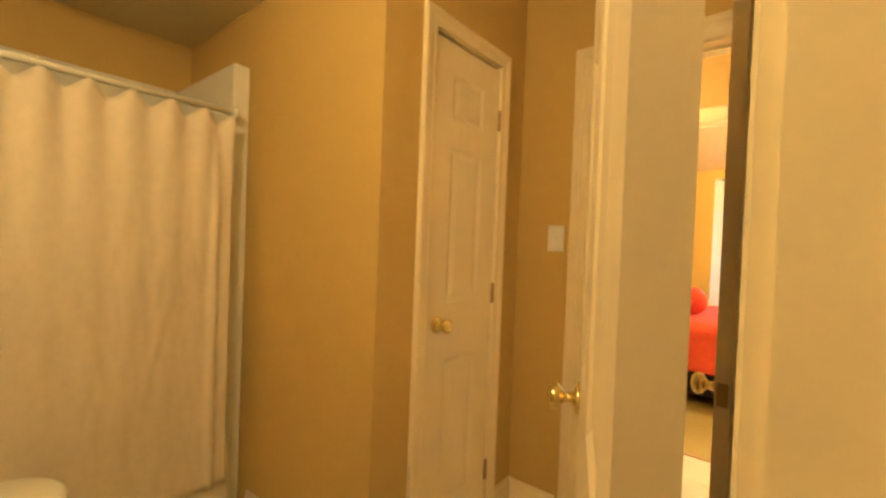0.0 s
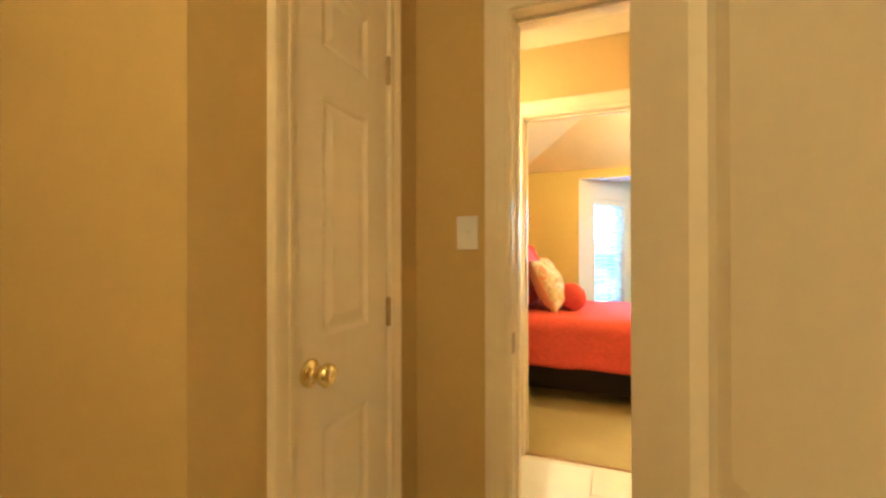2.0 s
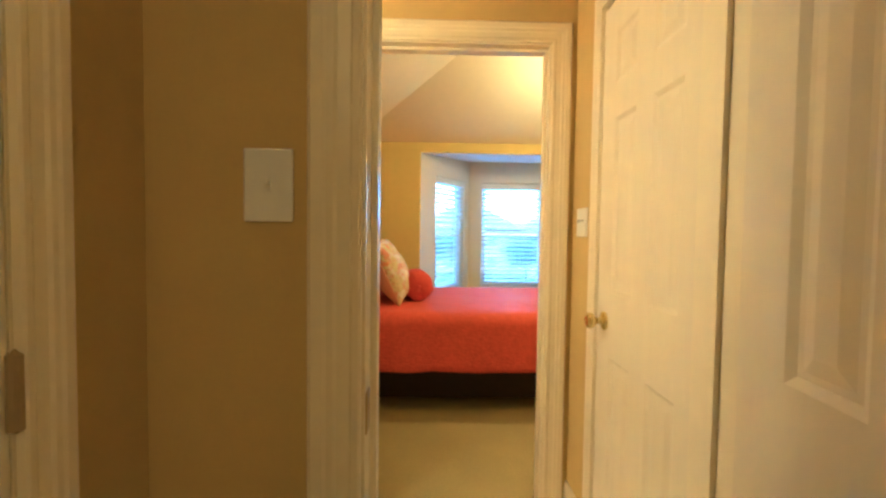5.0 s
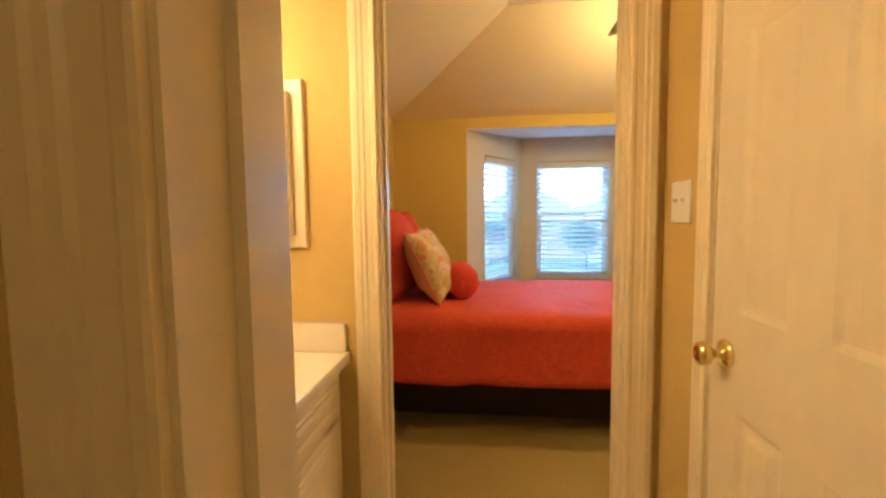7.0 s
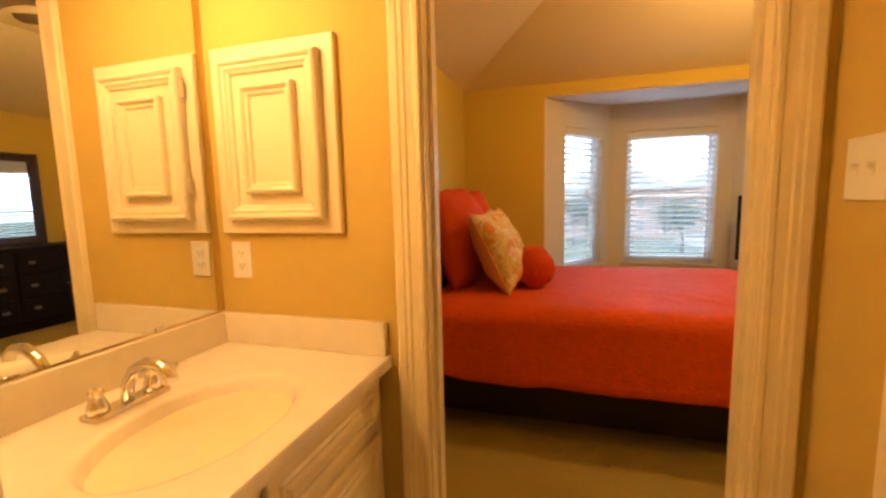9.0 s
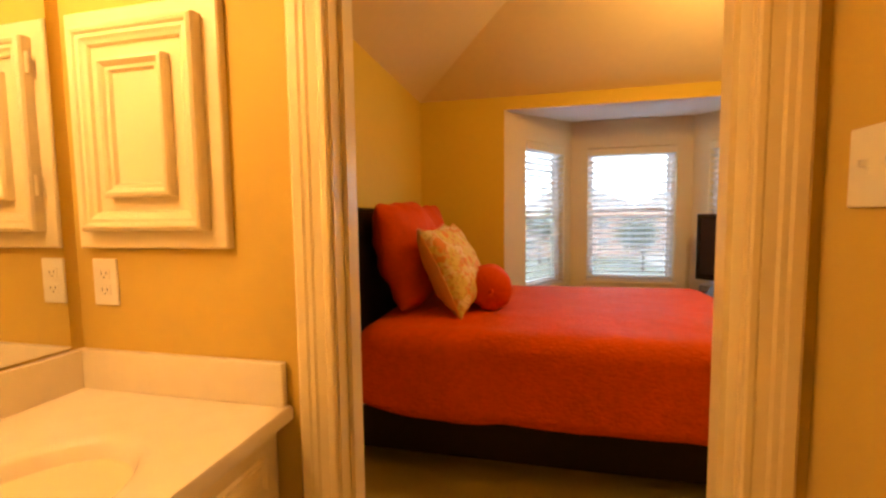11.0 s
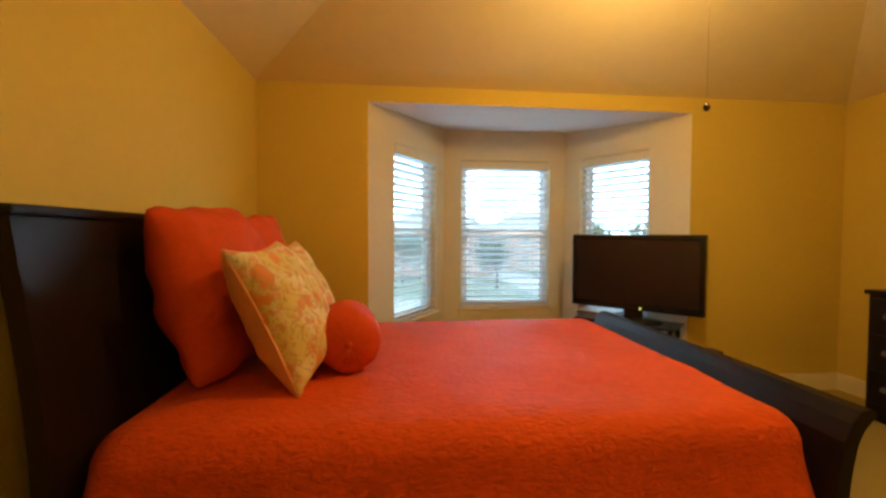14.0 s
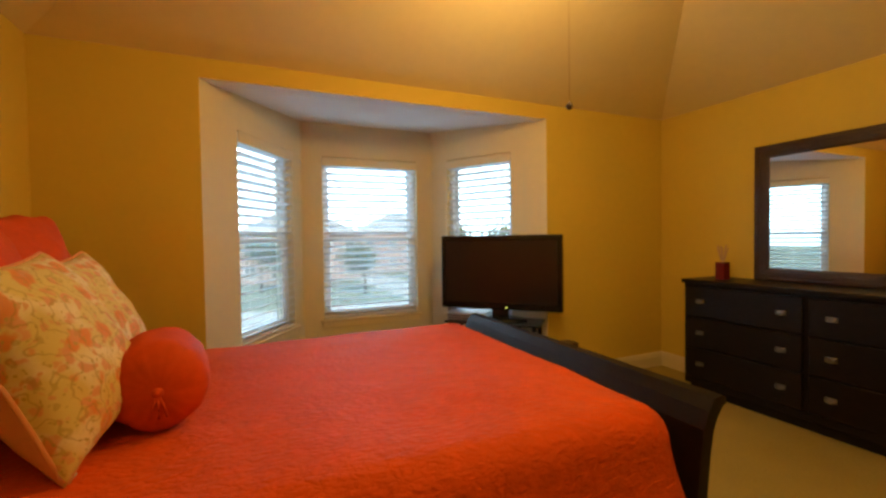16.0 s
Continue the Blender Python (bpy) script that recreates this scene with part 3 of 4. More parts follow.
# leaf poses: local x runs from the hinge towards the free edge
panel_door("panel_door", "white six-panel door standing open into the bathroom", 0.566, 2, pose(0.797, NY0 - 0.02, 0, 0, 0, 180 + 83.4), hinge_side=1, knob_z=0.91)
panel_door("panel_door", "white six-panel entry door swung wide open", 0.728, 2, pose(0.79, -2.72, 0, 0, 0, 112.2), hinge_side=-1)
panel_door("closet_door", "narrow white panel door, closed, with a brass knob", 0.43, 1, pose(CX - 0.0185, -1.372, 0, 0, 0, -90), hinge_side=1, knobs=(1,))
panel_door("panel_door", "white six-panel door, closed, with a brass knob", 0.607, 2, pose(PX1 + 0.0185, -0.910, 0, 0, 0, 90), hinge_side=1, knobs=(1,), knob_z=0.918)
tagged(boxes("strike_plate", M_BRASS2, [(0.1755, 0.178, NY0 + 0.002, NY0 + 0.034, 0.885, 0.955)], bevel=0.001), "brass strike plate on the door lining", "strike plate")


# ---- plates on the walls ----
def plate(name, label, m, w, toggles=0, outlet=False):
    """Wall plate facing local -y, centred on its pose."""
    p = thing(name, label, "outlet" if outlet else "light switch", m)
    h = 0.116
    boxes("cover", M_PLASTIC, [(-w / 2, w / 2, -0.006, 0, -h / 2, h / 2)], p, 0.003, seg=2)
    for k in range(toggles):
        x = (k - (toggles - 1) / 2) * 0.046
        bm = bmesh.new()
        box(bm, x - 0.005, x + 0.005, -0.0075, -0.005, -0.012, 0.012)
        box(bm, x - 0.0035, x + 0.0035, -0.017, -0.005, 0.0, 0.010, 0.001)
        solid("toggle", bm, M_PLASTIC, p)
    if outlet:
        for z in (-0.02, 0.02):
            boxes("socket", M_PLASTIC, [(-0.017, 0.017, -0.008, -0.005, z - 0.014, z + 0.014)], p, 0.002)
            boxes("slots", M_DARKSLOT, [(-0.0085, -0.0065, -0.0085, -0.007, z - 0.002, z + 0.007), (0.0065, 0.0085, -0.0085, -0.007, z - 0.002, z + 0.006), (-0.002, 0.002, -0.0085, -0.007, z - 0.010, z - 0.006)], p)
    return p


plate("light_switch", "white single toggle switch on the tan wall", pose(0.021, NY0, 1.292), 0.078, 1)
plate("light_switch", "white double toggle switch on the tan wall", pose(PX1, -0.125, 1.27, 0, 0, -90), 0.117, 2)
plate("wall_outlet", "white duplex outlet below the cabinet", pose(-0.62, 0, 1.055), 0.072, 0, True)
plate("wall_outlet", "white outlet low beside the headboard", pose(BX0, 1.09, 0.42, 0, 0, 90), 0.072, 0, True)


# ---- bed ----
def bed():
    b = thing("bed", "dark espresso wooden bed with a coral coverlet", "bed")
    y0, y1 = 0.985, 2.585
    # headboard: a panel that rolls back to the wall at the top, framed by posts, rails and a cap
    curve = [(0.130, 0.02), (0.130, 0.42), (0.124, 0.62), (0.108, 0.82), (0.085, 1.00), (0.062, 1.13), (0.046, 1.235)]
    def panel(name, z0, z1, ya, yb, half):
        bm = bmesh.new()
        front, rear = [], []
        for k in range(13):
            z = z0 + (z1 - z0) * k / 12
            for (xa, za), (xb, zb) in zip(curve, curve[1:]):
                if za <= z <= zb + 1e-6:
                    x = BX0 + xa + (xb - xa) * (z - za) / (zb - za)
            front.append((x + half, z))
            rear.append((x - half, z))
        loop = front + rear[::-1]
        va, vb = [[bm.verts.new((x, y, z)) for x, z in loop] for y in (ya, yb)]
        for k in range(len(loop)):
            bm.faces.new((va[k], va[(k + 1) % len(loop)], vb[(k + 1) % len(loop)], vb[k]))
        bm.faces.new(va)
        bm.faces.new(vb)
        solid(name, bm, M_WOOD, b)
    for ya, yb in ((y0, y0 + 0.10), (1.735, 1.835), (y1 - 0.10, y1)):
        panel("headboard_post", 0.02 if ya != 1.735 else 0.42, 1.13, ya, yb, 0.024)
    panel("headboard_rail", 1.13, 1.235, y0, y1, 0.026)
    panel("headboard_rail", 0.30, 0.42, y0 + 0.10, y1 - 0.10, 0.022)
    for a, c in ((y0 + 0.10, 1.735), (1.835, y1 - 0.10)):
        panel("headboard_panel", 0.42, 1.13, a, c, 0.012)
    for a in (y0 + 0.01, y1 - 0.09):
        boxes("headboard_foot", M_WOOD, [(BX0 + 0.11, BX0 + 0.15, a, a + 0.08, 0.0, 0.025)], b)
    boxes("headboard_cap", M_WOOD, [(BX0 + 0.012, BX0 + 0.088, y0 - 0.012, y1 + 0.012, 1.235, 1.262)], b, 0.008, seg=2)
    # footboard: a panel that rolls outwards to the top
    line = [(1.612, 0.06), (1.612, 0.30), (1.617, 0.42), (1.628, 0.52), (1.643, 0.60), (1.664, 0.648), (1.690, 0.680)]
    bm = bmesh.new()
    left, right = [], []
    for k, (x, z) in enumerate(line):
        p, q = line[max(k - 1, 0)], line[min(k + 1, len(line) - 1)]
        d = Vector((q[0] - p[0], q[1] - p[1])).normalized()
        left.append((x - d.y * 0.022, z + d.x * 0.022))
        right.append((x + d.y * 0.022, z - d.x * 0.022))
    loop = left + [(1.704, 0.700), (1.722, 0.690), (1.722, 0.672)] + list(reversed(right))
    va = [bm.verts.new((x, y0, z)) for x, z in loop]
    vb = [bm.verts.new((x, y1, z)) for x, z in loop]
    for k in range(len(loop)):
        bm.faces.new((va[k], va[(k + 1) % len(loop)], vb[(k + 1) % len(loop)], vb[k]))
    bm.faces.new(va)
    bm.faces.new(vb)
    solid("footboard", bm, M_WOOD, b)
    for y in (y0 - 0.006, y1 - 0.054):
        boxes("foot_post", M_WOOD, [(1.585, 1.64, y, y + 0.06, 0, 0.36)], b, 0.005)
    for y in (y0 + 0.02, y1 - 0.05):
        boxes("side_rail", M_WOOD, [(BX0 + 0.085, 1.625, y, y + 0.03, 0.10, 0.30)], b, 0.004)
    boxes("mattress", M_MATTRESS, [(BX0 + 0.25, 1.53, 1.06, 2.51, 0.30, 0.61)], b, 0.05, seg=3)
    return b


def coverlet():
    """Coverlet: rounded rectangle that lies flat on top, rolls over the edge and hangs to a wavy hem."""
    x0, x1, y0, y1, r = BX0 + 0.135, 1.592, 1.010, 2.56, 0.12
    N = 240
    ring = []
    per = []
    cs = [((x1 - r, y0 + r), -90), ((x1 - r, y1 - r), 0), ((x0 + r * 1.35, y1 - r * 1.35), 90), ((x0 + r * 1.35, y0 + r * 1.35), 180)]
    for (cx, cy), a0 in cs:
        rr = r if cx > 0 else r * 1.35
        for k in range(13):
            a = radians(a0 + 90 * k / 12)
            per.append((cx + rr * math.cos(a), cy + rr * math.sin(a), math.cos(a), math.sin(a)))
    per = [(x1, (y0 + y1) / 2, 1.0, 0.0)] + per[13:] + per[:13]
    # even spacing
    seg = [math.hypot(per[(i + 1) % len(per)][0] - per[i][0], per[(i + 1) % len(per)][1] - per[i][1]) for i in range(len(per))]
    total, pts, i, acc = sum(seg), [], 0, 0.0
    for k in range(N):
        s = total * k / N
        while acc + seg[i] < s:
            acc += seg[i]
            i += 1
        f = (s - acc) / max(seg[i], 1e-9)
        p, q = per[i], per[(i + 1) % len(per)]
        n = Vector((p[2] + (q[2] - p[2]) * f, p[3] + (q[3] - p[3]) * f)).normalized()
        pts.append((p[0] + (q[0] - p[0]) * f, p[1] + (q[1] - p[1]) * f, n.x, n.y, s))
    top, hem, rad = 0.672, 0.285, 0.11
    bm = bmesh.new()
    prof = [(0.012, hem)] + [(0.012 - 0.012 * k / 7, hem + (top - rad - hem) * k / 7) for k in range(1, 8)]
    prof += [(-rad * (1 - math.cos(radians(a))), top - rad + rad * math.sin(radians(a))) for a in (15, 30, 45, 60, 75, 90)]
    rings = []
    for j, (o, z) in enumerate(prof):
        row = []
        low = max(0.0, 1 - j / 7)
        for x, y, nx, ny, s in pts:
            wave = low * (0.007 * math.sin(s * 15 + 3 * noise.noise((s * 2, 1, 0))) + 0.016 * noise.noise((s * 3.1, 0, 0.3))) + 0.006 * noise.noise((s * 9, z * 3, 7))
            dz = 0.006 * low * noise.noise((s * 2.2, 5, 0)) + 0.008 * noise.noise((x * 4, y * 4, z * 4))
            end = min(1.0, max(0.0, abs(x - 0.55) - 0.45) / 0.6)
            dz += 0.11 * low * max(0.0, (x0 + 0.34 - x) / 0.34) ** 1.4 if ny < 0.3 else 0.0
            out = (0.025 + (0.045 if x < 0.55 else 0.105) * end) * low ** 1.3 if ny < -0.05 else 0.0
            row.append(bm.verts.new((x + nx * (o + wave + out * (0.25 if nx < 0 else 0.15)), y + ny * (o + wave + out), z + dz)))
        rings.append(row)
    K = 18
    for j in range(1, K + 1):
        f = j / K
        row = []
        for x, y, nx, ny, s in pts:
            x, y = x - nx * rad, y - ny * rad
            mx, my = min(max(x, x0 + 0.7), x1 - 0.7), (y0 + y1) / 2
            px, py = x + (mx - x) * f, y + (my - y) * f
            rough = 0.010 * noise.noise((px * 3, py * 3, 1)) + 0.005 * noise.noise((px * 11, py * 11, 2)) + 0.003 * noise.noise((px * 26, py * 26, 4))
            z = top + 0.012 * min(1, f * 3) + rough * min(1, (1 - f) * 3)
            row.append(bm.verts.new((px, py, z)))
        rings.append(row)
    for a, c in zip(rings, rings[1:]):
        for k in range(N):
            bm.faces.new((a[k], a[(k + 1) % N], c[(k + 1) % N], c[k]))
    bmesh.ops.remove_doubles(bm, verts=rings[-1], dist=0.0005)
    ob = solid("coverlet", bm, M_QUILT, None, True)
    mod = ob.modifiers.new("thick", "SOLIDIFY")
    mod.thickness, mod.offset = 0.008, -1
    return tagged(ob, "coral quilted coverlet draped over the bed", "bedspread")


def cushion(name, label, w, h, t, mat, m, flange=0.0, seed=0, edge=None, pinch=0.10, back=None, corner=0.0):
    """Stuffed pillow in the local xz plane, face towards local -y."""
    p = thing(name, label, "pillow", m)
    n = 34
    bm = bmesh.new()
    sides = []
    for sgn in (1, -1):
        g = []
        for i in range(n + 1):
            row = []
            for j in range(n + 1):
                u, v = 2 * i / n - 1, 2 * j / n - 1
                if abs(u) == 1 or abs(v) == 1:
                    d = 0.0
                else:
                    d = ((1 - u * u) * (1 - v * v)) ** (0.58 if corner else 0.45)
                x = w / 2 * u * (1 - pinch * (1 - v * v) * abs(u))
                z = h / 2 * v * (1 - pinch * (1 - u * u) * abs(v))
                x, z = x * (1 - corner * u ** 4 * v ** 4), z * (1 - corner * u ** 4 * v ** 4)
                if corner:
                    x, z = x + 0.022 * noise.noise((seed, v * 2.6, 0.2)) * abs(u), z + 0.030 * noise.noise((u * 2.4, seed, 0.7)) * abs(v)
                wr = (0.034 * noise.noise((x * 3.0 + z * 2 + seed, z * 9 - x * 3 + seed, 0.5)) + 0.014 * (1 - abs(noise.noise((x * 5 + z * 4, z * 15 - x * 6, seed)) * 4)) * max(0, -v)) * (corner > 0) + 0.012 * noise.noise((x * 7 + seed, z * 5, sgn)) + 0.008 * noise.noise((x * 16, z * 16, seed))
                y = -sgn * (t / 2 * d + wr * min(1, d * 1.5))
                row.append(bm.verts.new((x, y, z)))
            g.append(row)
        for i in range(n):
            for j in range(n):
                bm.faces.new((g[i][j], g[i + 1][j], g[i + 1][j + 1], g[i][j + 1])).material_index = 1 if back and sgn < 0 else 0
        sides.append(g)
    bmesh.ops.remove_doubles(bm, verts=bm.verts, dist=0.0004)
    cover = solid("cover", bm, mat, p, True)
    if back:
        cover.data.materials.append(back)
    if edge:
        pts = []
        for k in range(4 * 16):
            s, f = divmod(k, 16)
            f = 2 * (f + 0.5) / 16 - 1
            u, v = ((f, -1), (1, f), (-f, 1), (-1, -f))[s]
            pts.append((w / 2 * u * (1 - pinch * (1 - v * v) * abs(u)) * 1.005, 0, h / 2 * v * (1 - pinch * (1 - u * u) * abs(v)) * 1.005))
        bm = bmesh.new()
        tube(bm, pts + pts[:2], 0.0055, 7)
        solid("piping", bm, edge, p, True)
        boxes("tag", M_MATTRESS, [(-w / 2 + 0.02, -w / 2 + 0.05, -0.003, 0.002, -h / 2 - 0.012, -h / 2 + 0.012)], p)
    return p


def bolster(m):
    b = thing("bolster_pillow", "coral bolster with gathered, tied ends", "pillow", m)
    r, L = 0.120, 0.22
    bm = bmesh.new()
    n, prof = 48, []
    for k in range(9):
        a = math.pi / 2 * k / 8
        prof.append((0.012 + (r - 0.012) * math.sin(a) ** 0.85, -L / 2 - 0.072 * math.cos(a)))
    prof += [(r * 1.015, -L / 4), (r * 1.02, 0), (r * 1.015, L / 4)]
    prof += [(p[0], -p[1]) for p in reversed(prof[:9])]
    rings = []
    for rr, h in prof:
        row = []
        for k in range(n):
            a = 2 * math.pi * k / n
            q = rr * (1 + 0.17 * math.sin(a * 17 + 1.5 * noise.noise((a * 2, 0, 3))) * (1 - rr / (r * 1.02))) + 0.007 * noise.noise((math.cos(a) * 2.5, h * 16, math.sin(a) * 2.5))
            row.append(bm.verts.new((q * math.cos(a), h, q * math.sin(a))))
        rings.append(row)
    for a, c in zip(rings, rings[1:]):
        for k in range(n):
            bm.faces.new((a[k], a[(k + 1) % n], c[(k + 1) % n], c[k]))
    bm.faces.new(rings[0])
    bm.faces.new(rings[-1])
    solid("cover", bm, M_SHAM, b, True)
    for sgn in (-1, 1):
        bm = bmesh.new()
        y = sgn * (L / 2 + 0.074)
        lathe(bm, [(0.002, -0.008), (0.012, -0.006), (0.014, 0), (0.010, 0.007), (0.002, 0.009)], 12, pose(0, y, 0, 90))
        for dx in (-0.018, 0.002, 0.020):
            tube(bm, [(0, y, -0.004), (dx * 0.6, y + sgn * 0.010, -0.030), (dx, y + sgn * 0.004, -0.065)], 0.0035, 6)
        solid("tie", bm, M_SHAM, b, True)
    return b


bed()
coverlet()
SHAM = "large coral square pillow leaning on the headboard"
FLORAL = "cream throw pillow printed with coral flowers"
cushion("euro_sham", SHAM, 0.62, 0.66, 0.26, M_SHAM, pose(-0.325, 2.06, 0.972, 0, -13, 0) @ pose(0, 0, 0, 0, 0, 80), seed=3, pinch=0.06, corner=0.09)
cushion("euro_sham", SHAM, 0.62, 0.66, 0.32, M_SHAM, pose(-0.335, 1.63, 0.988, 0, -14, 0) @ pose(0, 0, 0, 0, 0, 82), seed=8, pinch=0.06, corner=0.10)
cushion("throw_pillow", FLORAL, 0.48, 0.51, 0.22, M_FLORAL, pose(-0.075, 1.785, 0.91, 0, -25, 0) @ pose(0, 0, 0, 0, 0, 80), seed=11, edge=M_PIPING, pinch=0.12, back=M_PIPING)
cushion("throw_pillow", FLORAL, 0.45, 0.52, 0.24, M_FLORAL, pose(-0.052, 1.49, 0.92, 0, -26, 0) @ pose(0, 0, 0, 0, 0, 84), seed=5, edge=M_PIPING, pinch=0.12, back=M_PIPING)
bolster(pose(0.150, 1.62, 0.799, 0, 0, 8))


# ---- television corner ----
def television(m):
    t = thing("television", "black flat-screen television on a pedestal foot", "television", m)
    boxes("casing", M_BLACK, [(-0.505, 0.505, -0.02, 0.055, 0.08, 0.69)], t, 0.012, seg=2)
    boxes("screen", M_SCREEN, [(-0.462, 0.462, -0.0235, -0.019, 0.138, 0.645)], t)
    boxes("bezel_strip", M_BLACK, [(-0.475, 0.475, -0.026, -0.018, 0.118, 0.136), (-0.475, 0.475, -0.026, -0.018, 0.647, 0.662), (-0.480, -0.464, -0.026, -0.018, 0.118, 0.662), (0.464, 0.480, -0.026, -0.018, 0.118, 0.662)], t, 0.002)
    boxes("neck", M_BLACK, [(-0.07, 0.07, 0.0, 0.05, 0.015, 0.10)], t, 0.01)
    bm = bmesh.new()
    lathe(bm, [(0.001, 0), (0.2, 0), (0.205, 0.006), (0.19, 0.015), (0.05, 0.022), (0.001, 0.022)], 32)
    bmesh.ops.scale(bm, verts=bm.verts, vec=(1.1, 0.62, 1))
    solid("foot", bm, M_BLACK, t, True)
    boxes("indicator", glow("green_led", (0.7, 0.8, 0.1), 1.5), [(0.055, 0.068, -0.0275, -0.018, 0.098, 0.104)], t)
    return t


def tv_stand(m):
    s = thing("television_stand", "black glass television stand with metal legs", "stand", m)
    boxes("top", M_BLACK, [(-0.40, 0.34, -0.20, 0.125, 0.52, 0.535)], s, 0.004)
    boxes("shelf", M_BLACK, [(-0.38, 0.32, -0.18, 0.11, 0.27, 0.282), (-0.38, 0.32, -0.18, 0.11, 0.03, 0.05)], s, 0.003)
    for x in (-0.36, 0.30):
        for y in (-0.165, 0.095):
            bm = bmesh.new()
            lathe(bm, [(0.016, 0), (0.016, 0.521)], 16, pose(x, y, 0))
            solid("leg", bm, M_BLACK, s, True)
    return s


TVM = pose(2.169, 3.056, 0, 0, 0, -45.5)
tv_stand(TVM)
television(TVM @ pose(0, 0, 0.535) @ Matrix.Scale(0.97, 4))
# silver block with dark stripes stands in for the blind's reflection under the screen
glint = thing("blind_glint", "silver striped block standing in for the blind's reflection on the stand", "disc player", TVM @ pose(-0.245, 0.0, 0.535))
boxes("body", M_SILVER, [(-0.15, 0.15, -0.13, 0.10, 0.0, 0.055)], glint, 0.004)
boxes("glint_stripes", M_BLACK, [(-0.15, 0.15, -0.133, -0.13, 0.014, 0.020), (-0.15, 0.15, -0.133, -0.13, 0.033, 0.040)], glint)
tagged(boxes("storage_box", M_FRAME, [(2.52, 2.70, 2.75, 2.875, 0.0, 0.355)], bevel=0.006), "dark brown box beside the television", "box")


# ---- dresser, mirror and fragrance jar ----
def dresser():
    d = thing("dresser", "espresso dresser with six wide drawers and nickel pulls", "dresser")
    x0, x1, y0, y1, z1 = 3.38, 3.76, 0.79, 2.385, 0.855
    boxes("body", M_WOOD, [(x0 + 0.015, x1, y0 + 0.01, y1 - 0.01, 0.07, z1 - 0.03), (x0 + 0.05, x1 - 0.02, y0 + 0.03, y1 - 0.03, 0.0, 0.07)], d, 0.003)
    boxes("top", M_WOOD, [(x0 - 0.012, x1, y0, y1, z1 - 0.03, z1)], d, 0.006, seg=2)
    cw = (y1 - y0 - 0.10) / 2
    rows = ((0.125, 0.345), (0.355, 0.575), (0.585, 0.805))
    for c in range(2):
        a = y0 + 0.035 + c * (cw + 0.03)
        for za, zb in rows:
            dr = boxes("drawer", M_WOOD, [(x0 - 0.006, x0 + 0.016, a, a + cw, za, zb)], d, 0.004)
            for f in (0.15, 0.85):
                bm = bmesh.new()
                y, z = a + cw * f, (za + zb) / 2
                box(bm, x0 - 0.009, x0 - 0.006, y - 0.028, y + 0.028, z - 0.012, z + 0.016, 0.001)
                tube(bm, [(x0 - 0.008, y - 0.026, z + 0.010), (x0 - 0.024, y - 0.021, z - 0.005), (x0 - 0.028, y, z - 0.010), (x0 - 0.024, y + 0.021, z - 0.005), (x0 - 0.008, y + 0.026, z + 0.010)], 0.004, 8)
                tagged(solid("pull", bm, M_NICKEL, dr, True), "satin nickel pull")
    return d


def dresser_mirror():
    w, h = 0.98, 0.95
    t = thing("dresser_mirror", "large mirror in a stepped dark frame on the dresser", "mirror", pose(3.735, 1.575, 0.856, 0, 0, -90))
    bm = bmesh.new()
    prof = [(0, 0), (0, 0.030), (0.012, 0.038), (0.030, 0.038), (0.036, 0.030), (0.052, 0.030), (0.058, 0.024), (0.074, 0.022), (0.080, 0.012), (0.088, 0.008), (0.088, 0.0)]
    rows = [[bm.verts.new((x, -d, z)) for x, z in ((-w / 2 + o, o), (w / 2 - o, o), (w / 2 - o, h - o), (-w / 2 + o, h - o))] for o, d in prof]
    for a, b in zip(rows, rows[1:]):
        for k in range(4):
            bm.faces.new((a[k], a[(k + 1) % 4], b[(k + 1) % 4], b[k]))
    solid("frame", bm, M_FRAME, t)
    boxes("mirror_glass", M_MIRROR, [(-w / 2 + 0.084, w / 2 - 0.084, -0.006, -0.001, 0.084, h - 0.084)], t)
    boxes("backing", M_FRAME, [(-w / 2 + 0.01, w / 2 - 0.01, 0.0, 0.012, 0.01, h - 0.01)], t)
    return t


dresser()
dresser_mirror()
jar = thing("reed_diffuser", "red glass jar with scented reeds on the dresser", "diffuser", pose(3.52, 2.17, 0.855))
boxes("jar", M_RED, [(-0.034, 0.034, -0.034, 0.034, 0, 0.13)], jar, 0.006, seg=2)
bm = bmesh.new()
for k in range(7):
    a = k * 0.9
    tube(bm, [(0, 0, 0.10), (0.034 * math.cos(a), 0.034 * math.sin(a), 0.245 + 0.015 * math.sin(k * 3))], 0.0042, 5)
solid("reeds", bm, M_REED, jar)


